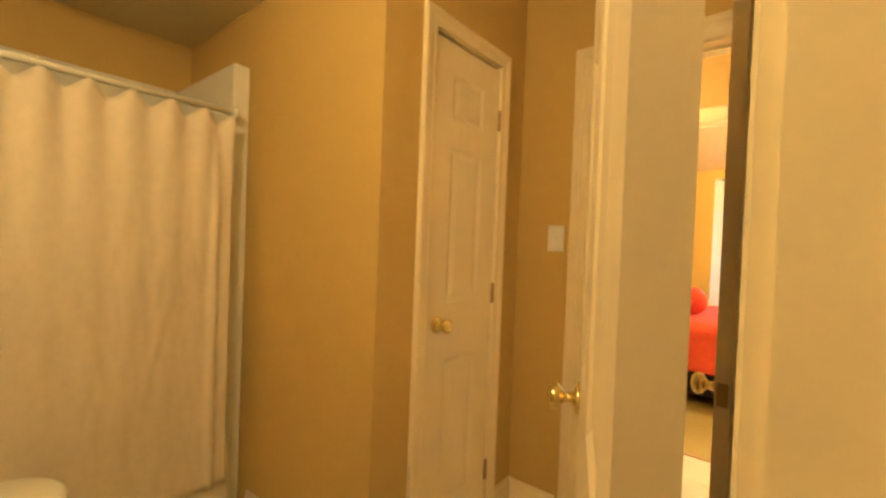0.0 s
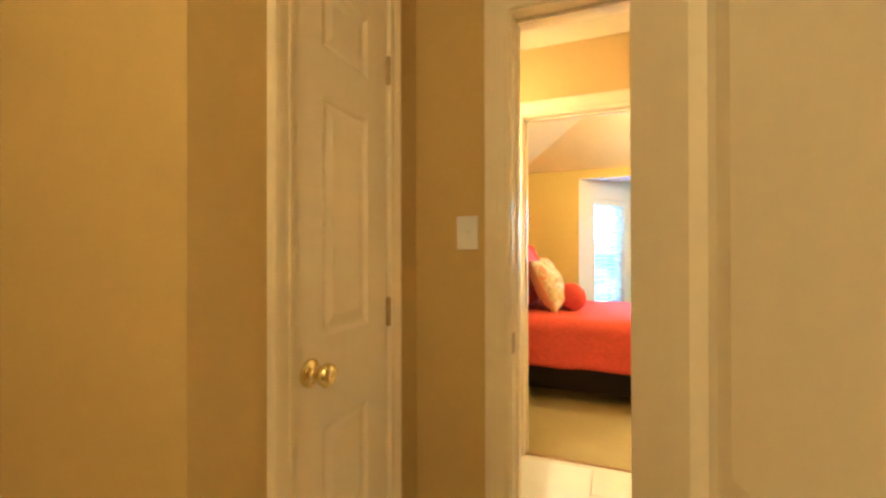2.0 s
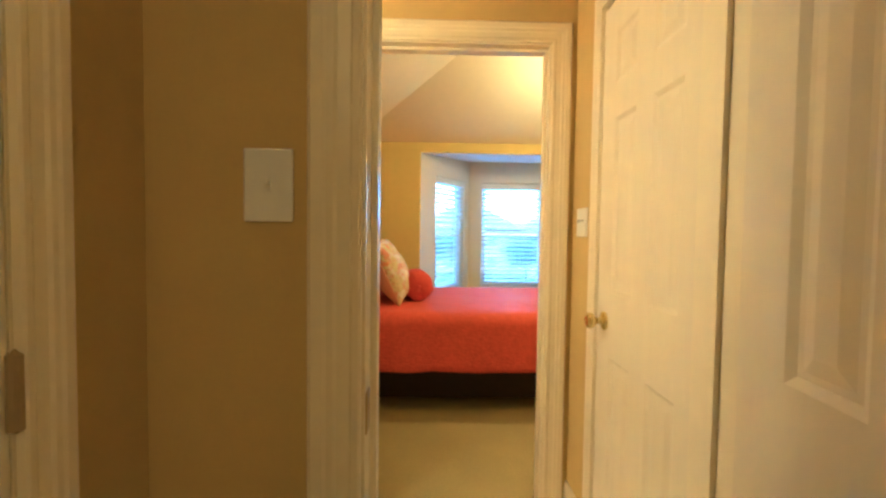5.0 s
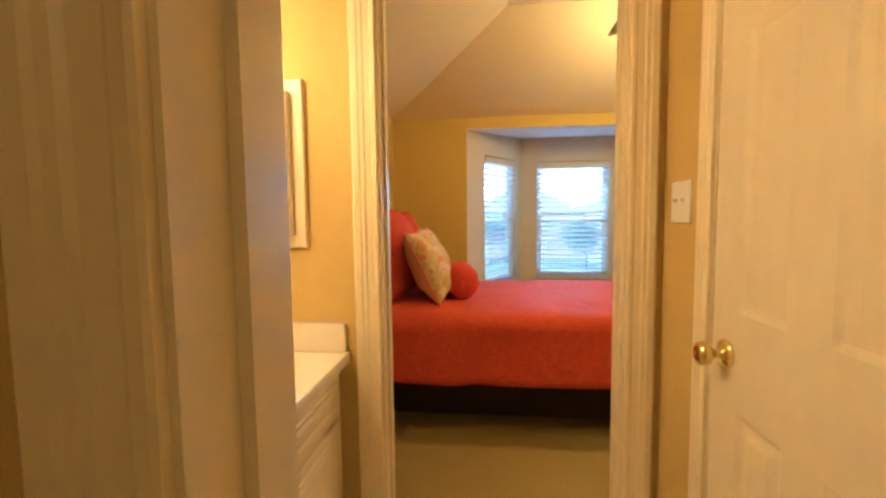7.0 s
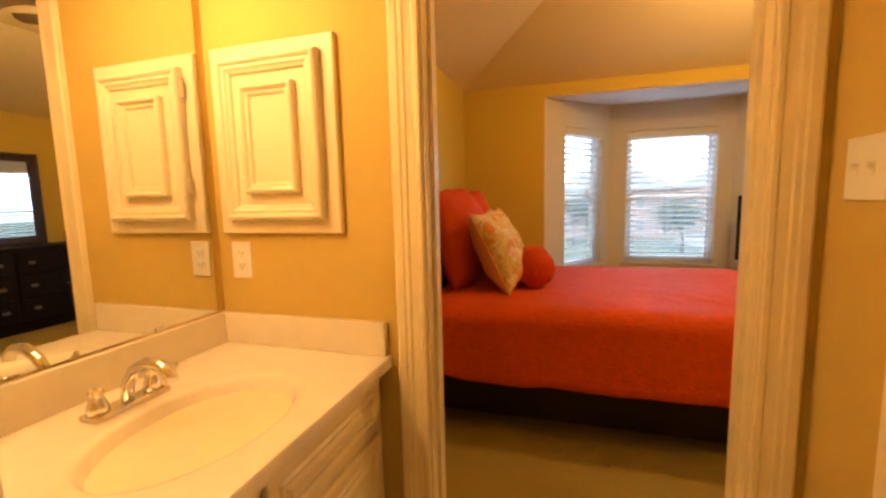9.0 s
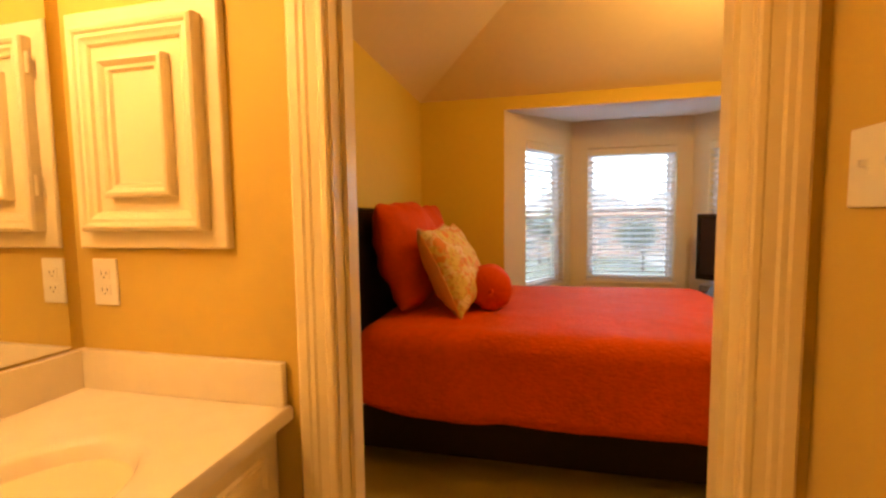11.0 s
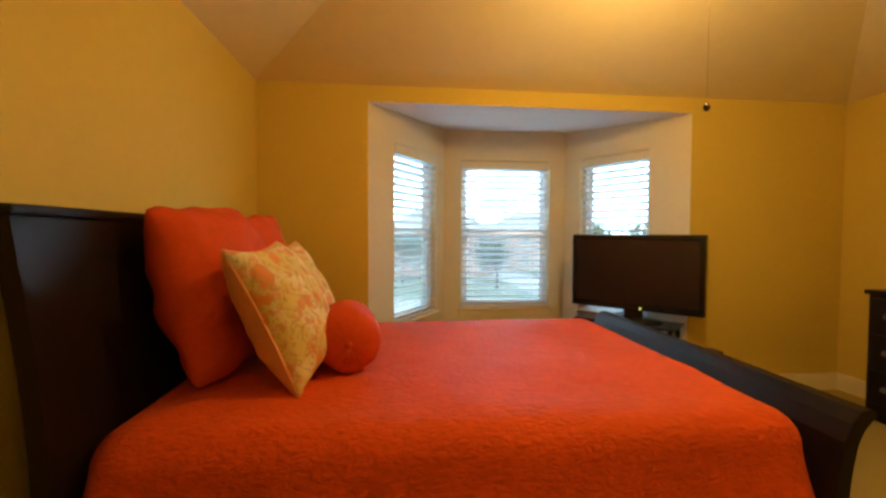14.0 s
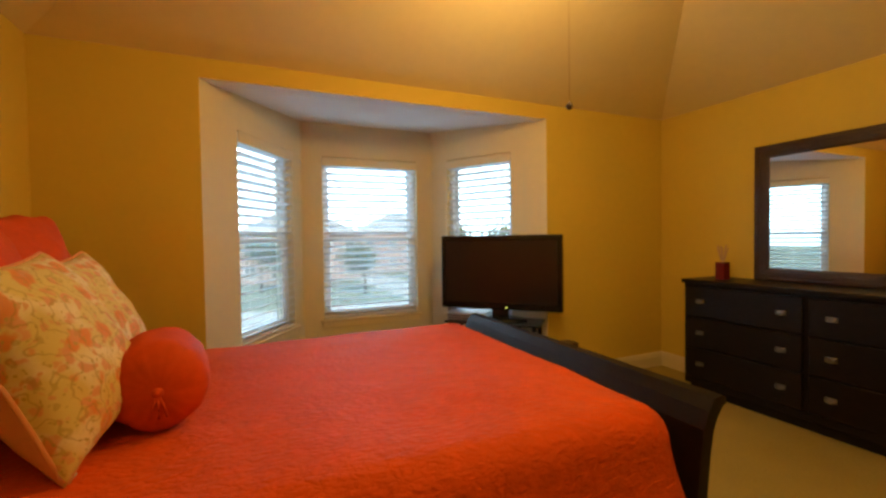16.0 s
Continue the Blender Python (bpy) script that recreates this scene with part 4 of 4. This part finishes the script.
# ---- ceiling fan ----
def fan():
    f = thing("ceiling_fan", "dark-bladed ceiling fan with a lit glass bowl", "ceiling fan", pose(1.55, 1.5, FZ))
    bm = bmesh.new()
    lathe(bm, [(0.001, 0), (0.09, 0), (0.095, -0.03), (0.07, -0.05), (0.115, -0.07), (0.125, -0.12), (0.115, -0.17), (0.06, -0.20), (0.055, -0.26), (0.001, -0.26)], 28)
    solid("motor", bm, M_BRASS2, f, True)
    bm = bmesh.new()
    lathe(bm, [(0.055, -0.26), (0.115, -0.285), (0.125, -0.32), (0.11, -0.355), (0.112, -0.36)], 28)
    bmesh.ops.delete(bm, geom=[x for x in bm.faces if len(x.verts) > 4], context="FACES")
    solid("shade", bm, M_GLOW, f, True)
    for k in range(5):
        bm = bmesh.new()
        pts = [(0.20, -0.05), (0.30, -0.066), (0.55, -0.07), (0.66, -0.062), (0.68, 0), (0.66, 0.062), (0.55, 0.07), (0.30, 0.066), (0.20, 0.05)]
        fc = bm.faces.new([bm.verts.new((x, y, -0.004)) for x, y in pts])
        e = bmesh.ops.extrude_face_region(bm, geom=[fc])
        bmesh.ops.translate(bm, verts=[v for v in e["geom"] if isinstance(v, bmesh.types.BMVert)], vec=(0, 0, 0.007))
        box(bm, 0.10, 0.26, -0.015, 0.015, -0.012, -0.004)
        solid("blade", bm, M_FANBLADE, f, m=pose(0, 0, -0.125, 0, 0, 72 * k + 183) @ pose(0, 0, 0, -8))
    bm = bmesh.new()
    tube(bm, [(0.03, 0.02, -0.26), (0.03, 0.02, -1.02)], 0.0010, 6)
    solid("pull_chain", bm, M_BRASS2, f)
    bm = bmesh.new()
    lathe(bm, [(0.001, -0.016), (0.010, -0.010), (0.0135, 0), (0.010, 0.010), (0.003, 0.018), (0.001, 0.02)], 14, pose(0.03, 0.02, -1.03))
    solid("pull_knob", bm, M_FRAME, f, True)


fan()


# ---- vanity ----
def vanity():
    v = thing("vanity_cabinet", "cream vanity with a moulded marble sink top", "vanity")
    x0, x1, y0, y1, zt = PX0, -0.115, -1.0, -0.003, 0.785
    boxes("body", M_CAB, [(x0, x1 - 0.045, y0, y1, 0.09, zt - 0.035), (x0, x1 - 0.10, y0, y1, 0, 0.09)], v)
    # face: drawer fronts and raised doors
    xf = x1 - 0.045
    def front(name, a, b, za, zb):
        bm = bmesh.new()
        box(bm, xf, xf + 0.014, a, b, za, zb, 0.003)
        i, j = 0.030, 0.048
        r = [[bm.verts.new((xx, yy, zz)) for yy, zz in ((a + o, za + o), (b - o, za + o), (b - o, zb - o), (a + o, zb - o))] for o, xx in ((i, xf + 0.0145), (i + 0.006, xf + 0.020), (j, xf + 0.0145), (j + 0.012, xf + 0.021))]
        for p, q in zip(r, r[1:]):
            for k in range(4):
                bm.faces.new((p[k], p[(k + 1) % 4], q[(k + 1) % 4], q[k]))
        bm.faces.new(r[-1])
        solid(name, bm, M_CAB, v)
    front("drawer_front", y1 - 0.50, y1 - 0.03, 0.585, 0.730)
    front("drawer_front", y0 + 0.02, y1 - 0.53, 0.585, 0.730)
    front("cabinet_door", y1 - 0.50, y1 - 0.03, 0.115, 0.565)
    front("cabinet_door", y0 + 0.02, y1 - 0.53, 0.115, 0.565)
    # top with an oval basin sunk into it
    bm = bmesh.new()
    cx, cy, ax, ay = -0.36, -0.43, 0.155, 0.225
    n = 48
    def edge_pt(a):
        c, s = math.cos(a), math.sin(a)
        k = min(((x1 - cx) if c > 0 else (cx - x0)) / max(abs(c), 1e-6), ((y1 - cy) if s > 0 else (cy - y0)) / max(abs(s), 1e-6))
        return cx + c * k, cy + s * k
    ang = sorted([2 * math.pi * k / n for k in range(n)] + [math.atan2(yy - cy, xx - cx) % (2 * math.pi) for xx in (x0, x1) for yy in (y0, y1)])
    rows = [[(*edge_pt(a), zt - 0.032) for a in ang], [(*edge_pt(a), zt - 0.006) for a in ang], [((edge_pt(a)[0] - cx) * 0.985 + cx, (edge_pt(a)[1] - cy) * 0.99 + cy, zt) for a in ang]]
    for f, dz in ((1.12, 0.0), (1.04, -0.003), (1.0, -0.010), (0.93, -0.045), (0.80, -0.085), (0.55, -0.112), (0.15, -0.122)):
        rows.append([(cx + ax * f * math.cos(a), cy + ay * f * math.sin(a), zt + dz) for a in ang])
    vr = [[bm.verts.new(p) for p in r] for r in rows]
    for a, b in zip(vr, vr[1:]):
        for k in range(len(ang)):
            bm.faces.new((a[k], a[(k + 1) % len(ang)], b[(k + 1) % len(ang)], b[k]))
    bm.faces.new(vr[-1])
    top = solid("sink_top", bm, M_MARBLE, v, True)
    top.modifiers.new("edges", "EDGE_SPLIT").split_angle = radians(40)
    boxes("backsplash", M_MARBLE, [(x0, x0 + 0.020, y0, y1, zt, zt + 0.10), (x0 + 0.020, x1 - 0.012, y1 - 0.020, y1, zt, zt + 0.10)], v, 0.004, seg=2)
    bm = bmesh.new()
    lathe(bm, [(0.001, 0), (0.022, 0), (0.024, 0.003), (0.018, 0.004), (0.001, 0.002)], 20, pose(cx, cy, zt - 0.121))
    solid("drain", bm, M_CHROME, v, True)


vanity()
fa = thing("faucet", "chrome centre-set faucet with an arched spout", "faucet", pose(-0.575, -0.43, 0.785))
bm = bmesh.new()
box(bm, -0.028, 0.028, -0.085, 0.085, 0, 0.014, 0.006, 2)
tube(bm, [(0, 0, 0.01), (0.005, 0, 0.05), (0.03, 0, 0.085), (0.07, 0, 0.105), (0.11, 0, 0.103), (0.135, 0, 0.085), (0.138, 0, 0.072)], 0.0135, 14)
solid("spout", bm, M_CHROME, fa, True)
for y in (-0.062, 0.062):
    bm = bmesh.new()
    lathe(bm, [(0.001, 0.012), (0.022, 0.012), (0.020, 0.03), (0.014, 0.045), (0.012, 0.055), (0.016, 0.06), (0.010, 0.068), (0.001, 0.069)], 18, pose(0, y, 0))
    tube(bm, [(0, y, 0.06), (0.02, y * 1.2, 0.064), (0.045, y * 1.5, 0.062)], 0.007, 8)
    solid("handle", bm, M_CHROME, fa, True)
mi = thing("wall_mirror", "frameless mirror over the vanity backsplash", "mirror")
boxes("mirror_glass", M_MIRROR, [(PX0 + 0.001, PX0 + 0.007, -0.99, -0.035, 0.892, 1.88)], mi)
for y in (-0.25, -0.80):
    boxes("clip", M_CHROME, [(PX0 + 0.001, PX0 + 0.011, y, y + 0.03, 0.884, 0.899)], mi, 0.001)


def medicine_cabinet():
    x0, x1, z0, z1 = -0.672, -0.25, 1.140, 1.692
    c = thing("medicine_cabinet", "cream recessed cabinet with a stepped moulded door", "cabinet", pose(0, 0, 0))
    def ring(bm, prof, base=0.0):
        rows = [[bm.verts.new((x, -d - base, z)) for x, z in ((x0 + o, z0 + o), (x1 - o, z0 + o), (x1 - o, z1 - o), (x0 + o, z1 - o))] for o, d in prof]
        for a, b in zip(rows, rows[1:]):
            for k in range(4):
                bm.faces.new((a[k], a[(k + 1) % 4], b[(k + 1) % 4], b[k]))
        return rows
    bm = bmesh.new()
    ring(bm, [(0, 0), (0, 0.016), (0.004, 0.020), (0.045, 0.020), (0.048, 0.012)])
    solid("frame", bm, M_CAB, c)
    bm = bmesh.new()
    r = ring(bm, [(0.042, 0.012), (0.042, 0.040), (0.045, 0.046), (0.052, 0.050), (0.058, 0.048), (0.062, 0.043), (0.070, 0.044), (0.076, 0.039), (0.084, 0.036), (0.087, 0.028), (0.120, 0.028), (0.120, 0.044), (0.123, 0.050), (0.130, 0.052), (0.135, 0.048), (0.139, 0.042), (0.147, 0.042), (0.152, 0.034)])
    bm.faces.new(r[-1])
    solid("door", bm, M_CAB, c)
    for z in (z0 + 0.13, z1 - 0.13):
        bm = bmesh.new()
        lathe(bm, [(0.001, 0), (0.005, 0), (0.005, 0.05), (0.001, 0.05)], 10, pose(x0 + 0.036, -0.034, z))
        solid("hinge", bm, M_CAB, c)


medicine_cabinet()
vb = thing("vanity_light", "brass light bar with three frosted shades above the mirror", "wall lamp", pose(PX0, -0.62, 2.08))
boxes("bar", M_BRASS, [(0, 0.03, -0.36, 0.36, -0.035, 0.035)], vb, 0.006, seg=2)
for y in (-0.22, 0, 0.22):
    bm = bmesh.new()
    tube(bm, [(0.03, y, 0), (0.12, y, 0.01), (0.15, y, -0.02)], 0.008, 8)
    solid("arm", bm, M_BRASS, vb, True)
    bm = bmesh.new()
    lathe(bm, [(0.022, 0.0), (0.035, -0.012), (0.05, -0.05), (0.062, -0.085)], 20, pose(0.15, y, -0.015))
    bmesh.ops.delete(bm, geom=[x for x in bm.faces if len(x.verts) > 4], context="FACES")
    solid("shade", bm, M_GLOW, vb, True)

bm = bmesh.new()
box(bm, -0.10, 0.388, -0.72, -0.048, -0.0035, 0.016, 0.007, 2)
tagged(solid("bath_rug", bm, M_RUG), "white cotton bath rug before the vanity", "rug")

# ---- tub and shower ----
tub = thing("bathtub", "white tub with acrylic surround panels", "bathtub")
boxes("apron", M_SURROUND, [(-1.03, -0.99, SY + 0.02, CY - 0.08, 0, 0.40), (-1.74, -1.66, SY + 0.02, CY - 0.08, 0.3, 0.42), (-1.74, -1.0, SY + 0.02, SY + 0.09, 0.3, 0.42), (-1.74, -1.0, CY - 0.17, CY - 0.08, 0.3, 0.42), (-1.72, -1.03, SY + 0.03, CY - 0.09, 0.05, 0.1)], tub, 0.008, seg=2)
boxes("surround_panel", M_SURROUND, [(-1.748, -1.058, CY - 0.075, CY - 0.001, 0.0, 2.005), (-1.749, -1.72, SY + 0.03, CY - 0.076, 0.42, 2.005)], tub, 0.010, seg=2)
rod = thing("curtain_rod", "white shower curtain rod between the tub walls", "curtain rod")
bm = bmesh.new()
tube(bm, [(-1.02, SY, 1.775), (-1.02, CY - 0.075, 1.775)], 0.0125, 14)
solid("bar", bm, M_SURROUND, rod, True)
bm = bmesh.new()
lathe(bm, [(0.001, 0), (0.03, 0), (0.026, 0.012), (0.014, 0.02), (0.001, 0.02)], 18, pose(-1.02, CY - 0.075, 1.775, 90))
solid("flange", bm, M_SURROUND, rod, True)


def curtain():
    bm = bmesh.new()
    y0, y1, n, k = SY + 0.04, CY - 0.105, 220, 40
    hooks = 12
    rows = []
    for j in range(k + 1):
        v = j / k
        row = []
        for i in range(n + 1):
            u = i / n
            y = y0 + (y1 - y0) * u
            ph = u * hooks * 2 * math.pi
            amp = 0.015 * math.exp(-6 * v) + 0.001
            crease = abs(noise.noise((u * 5 + v * 1.6, v * 3.5 - u * 2, 11)))
            x = -0.972 + amp * math.cos(ph + 0.8 * noise.noise((u * 5, v * 1.5, 0))) + 0.018 * noise.noise((u * 3.6 + v * 0.5, v * 1.1, 4)) * (0.5 + v)
            x += 0.010 * noise.noise((u * 9 + v * 2.5, v * 2.4, 1)) + 0.012 * max(0.0, 0.10 - crease) * 10 * v * (1 - v) * 2 + 0.003 * noise.noise((u * 40, v * 26, 6))
            x += 0.020 * math.exp(-((u - 0.955) / 0.012) ** 2) * min(1.0, v * 4)
            sag = 0.038 * (1 - math.cos(ph)) / 2 * max(0, 1 - v * 7)
            row.append(bm.verts.new((x, y, 1.750 - sag - v * (1.54 + 0.01 * noise.noise((u * 8, 0, 9))))))
        rows.append(row)
    for a, b in zip(rows, rows[1:]):
        for i in range(n):
            bm.faces.new((a[i], a[i + 1], b[i + 1], b[i]))
    c = thing("shower_curtain", "white fabric shower curtain hanging drawn across the tub", "shower curtain")
    ob = solid("cloth", bm, M_CURTAIN, c, True)
    ob.modifiers.new("thick", "SOLIDIFY").thickness = 0.002
    bm = bmesh.new()
    for h in range(hooks + 1):
        y = y0 + (y1 - y0) * h / hooks
        tube(bm, [(-1.02 + 0.02 * math.cos(a), y, 1.770 + 0.024 * math.sin(a)) for a in [2 * math.pi * q / 12 for q in range(13)]], 0.0022, 5)
    tagged(solid("ring", bm, M_SURROUND, c), kind="stuff")


curtain()
bn = thing("laundry_bin", "white plastic bin standing by the tub", "bin", pose(-0.66, -2.86, 0))
bm = bmesh.new()
lathe(bm, [(0.001, 0), (0.11, 0), (0.115, 0.01), (0.14, 0.525), (0.148, 0.53), (0.148, 0.55), (0.13, 0.56), (0.001, 0.565)], 28)
solid("body", bm, M_SURROUND, bn, True)
bl = thing("ceiling_lamp", "round flush ceiling lamp in the bathroom", "ceiling lamp", pose(0.34, -3.30, H))
bm = bmesh.new()
lathe(bm, [(0.001, 0), (0.15, 0), (0.15, -0.02), (0.13, -0.03), (0.001, -0.03)], 28)
solid("base", bm, M_BRASS, bl, True)

# ---- outside ----
GZ = -3.6
structure(boxes("ground", M_GRASS, [(-600, 600, 4.2, 900, GZ - 0.2, GZ)]), "lawn around the neighbouring houses", "lawn")
structure(boxes("road", M_ROAD, [(-80, 80, 24, 31, GZ, GZ + 0.015), (11.0, 15.5, 31, 57, GZ, GZ + 0.015)]), "pale concrete street and driveway", "street")


bm = bmesh.new()
for k in range(25):
    a = radians(20 + 140 * k / 24)
    bm.verts.new((200 * math.cos(a), 200 * math.sin(a), GZ))
    bm.verts.new((200 * math.cos(a), 200 * math.sin(a), 160.0))
bm.verts.ensure_lookup_table()
for k in range(24):
    bm.faces.new((bm.verts[2 * k], bm.verts[2 * k + 2], bm.verts[2 * k + 3], bm.verts[2 * k + 1]))
structure(solid("backdrop", bm, glow("bright_cloud", (0.46, 0.73, 1.0), 4.2), None), "bright white overcast sky", "sky")


def house(name, x, y, w, d, h, turn=0):
    g = thing(name, "two-storey red brick house with a grey hipped roof", "house", pose(x, y, GZ, 0, 0, turn))
    boxes("wall", M_BRICK, [(-w / 2, w / 2, 0, d, 0, h)], g)
    bm = bmesh.new()
    o = [bm.verts.new(p) for p in ((-w / 2 - 0.4, -0.4, h), (w / 2 + 0.4, -0.4, h), (w / 2 + 0.4, d + 0.4, h), (-w / 2 - 0.4, d + 0.4, h))]
    r = [bm.verts.new(p) for p in ((-w / 2 + d / 2, d / 2, h + 2.8), (w / 2 - d / 2, d / 2, h + 2.8))]
    bm.faces.new((o[0], o[1], r[1], r[0]))
    bm.faces.new((o[2], o[3], r[0], r[1]))
    bm.faces.new((o[1], o[2], r[1]))
    bm.faces.new((o[3], o[0], r[0]))
    bm.faces.new(o)
    solid("roof", bm, M_ROOF, g)
    for zz in (0.6, 3.3):
        for k in range(5):
            xx = -w / 2 + w * (k + 0.5) / 5
            win = boxes("window", M_VINYL, [(xx - 0.6, xx + 0.6, -0.08, -0.005, zz, zz + 1.5)], g)
            boxes("pane", M_PANE, [(xx - 0.5, xx - 0.03, -0.10, -0.082, zz + 0.1, zz + 0.72), (xx + 0.03, xx + 0.5, -0.10, -0.082, zz + 0.1, zz + 0.72), (xx - 0.5, xx - 0.03, -0.10, -0.082, zz + 0.78, zz + 1.4), (xx + 0.03, xx + 0.5, -0.10, -0.082, zz + 0.78, zz + 1.4)], win)
    return g


house("neighbour_house", 4.8, 50, 13.4, 9, 5.4, 2)
house("neighbour_house", 21, 58, 16, 10, 5.6, -3)
house("neighbour_house", -17, 48, 14, 9, 5.4, 8)


def tree(x, y, h, r, seed):
    rnd = random.Random(seed)
    t = thing("tree", "leafy green tree on the lawn", "tree", pose(x, y, GZ), "trees outside")
    bm = bmesh.new()
    def limb(p, d, L, rad, depth):
        q = p + d * L
        n = 7
        quat = d.to_track_quat("Z", "Y").to_matrix()
        a = [bm.verts.new(p + quat @ Vector((rad * math.cos(6.283 * k / n), rad * math.sin(6.283 * k / n), 0))) for k in range(n)]
        b = [bm.verts.new(q + quat @ Vector((rad * 0.65 * math.cos(6.283 * k / n), rad * 0.65 * math.sin(6.283 * k / n), 0))) for k in range(n)]
        for k in range(n):
            bm.faces.new((a[k], a[(k + 1) % n], b[(k + 1) % n], b[k]))
        ends.append(q)
        if depth:
            for _ in range(3):
                nd = (d + Vector((rnd.uniform(-0.8, 0.8), rnd.uniform(-0.8, 0.8), rnd.uniform(-0.1, 0.5)))).normalized()
                limb(q, nd, L * 0.68, rad * 0.6, depth - 1)
    ends = []
    limb(Vector((0, 0, 0)), Vector((0, 0, 1)), h * 0.34, r * 0.07, 3)
    solid("trunk", bm, M_BARK, t)
    bm = bmesh.new()
    for e in ends[2:]:
        for _ in range(60):
            c = e + Vector((rnd.gauss(0, r * 0.22), rnd.gauss(0, r * 0.22), rnd.gauss(0, r * 0.18)))
            s = rnd.uniform(0.10, 0.20)
            q = Euler((rnd.uniform(0, 6), rnd.uniform(0, 6), rnd.uniform(0, 6))).to_matrix()
            bm.faces.new([bm.verts.new(c + q @ Vector(p)) for p in ((-s, 0, 0), (0, -s * 0.5, 0.02), (s, 0, 0), (0, s * 0.5, 0.02))])
    tagged(solid("leaves", bm, M_LEAF, t), kind="stuff")


for x, y, h, r, s in ((8.9, 37, 4.4, 2.3, 1), (0.5, 42, 5.5, 2.6, 2), (-9, 20, 6.5, 2.8, 3), (17, 38, 7.0, 3.0, 4), (-3.6, 15.5, 4.0, 2.0, 5), (-13, 30, 8, 3.2, 6), (15, 23, 6, 2.6, 7)):
    tree(x, y, h, r, s)


# ---- floor tiles ----
bm = bmesh.new()
box(bm, 0.0015, 0.3035, 0.0015, 0.3035, -0.006, 0.0, 0.0015)
bm.normal_update()
tile_mesh = bpy.data.meshes.new("tile")
bm.to_mesh(tile_mesh)
bm.free()
tile_mesh.materials.append(M_TILE)
floor = bpy.data.objects["floor_bath"]
for i in range(-6, 3):
    for j in range(-12, 0):
        x, y = i * 0.305, j * 0.305 + 0.0
        if x > 0.9 and y > -2.9:
            continue
        o = new("tile", tile_mesh)
        o.parent = floor
        o.matrix_basis = pose(x, y + 0.018, 0)
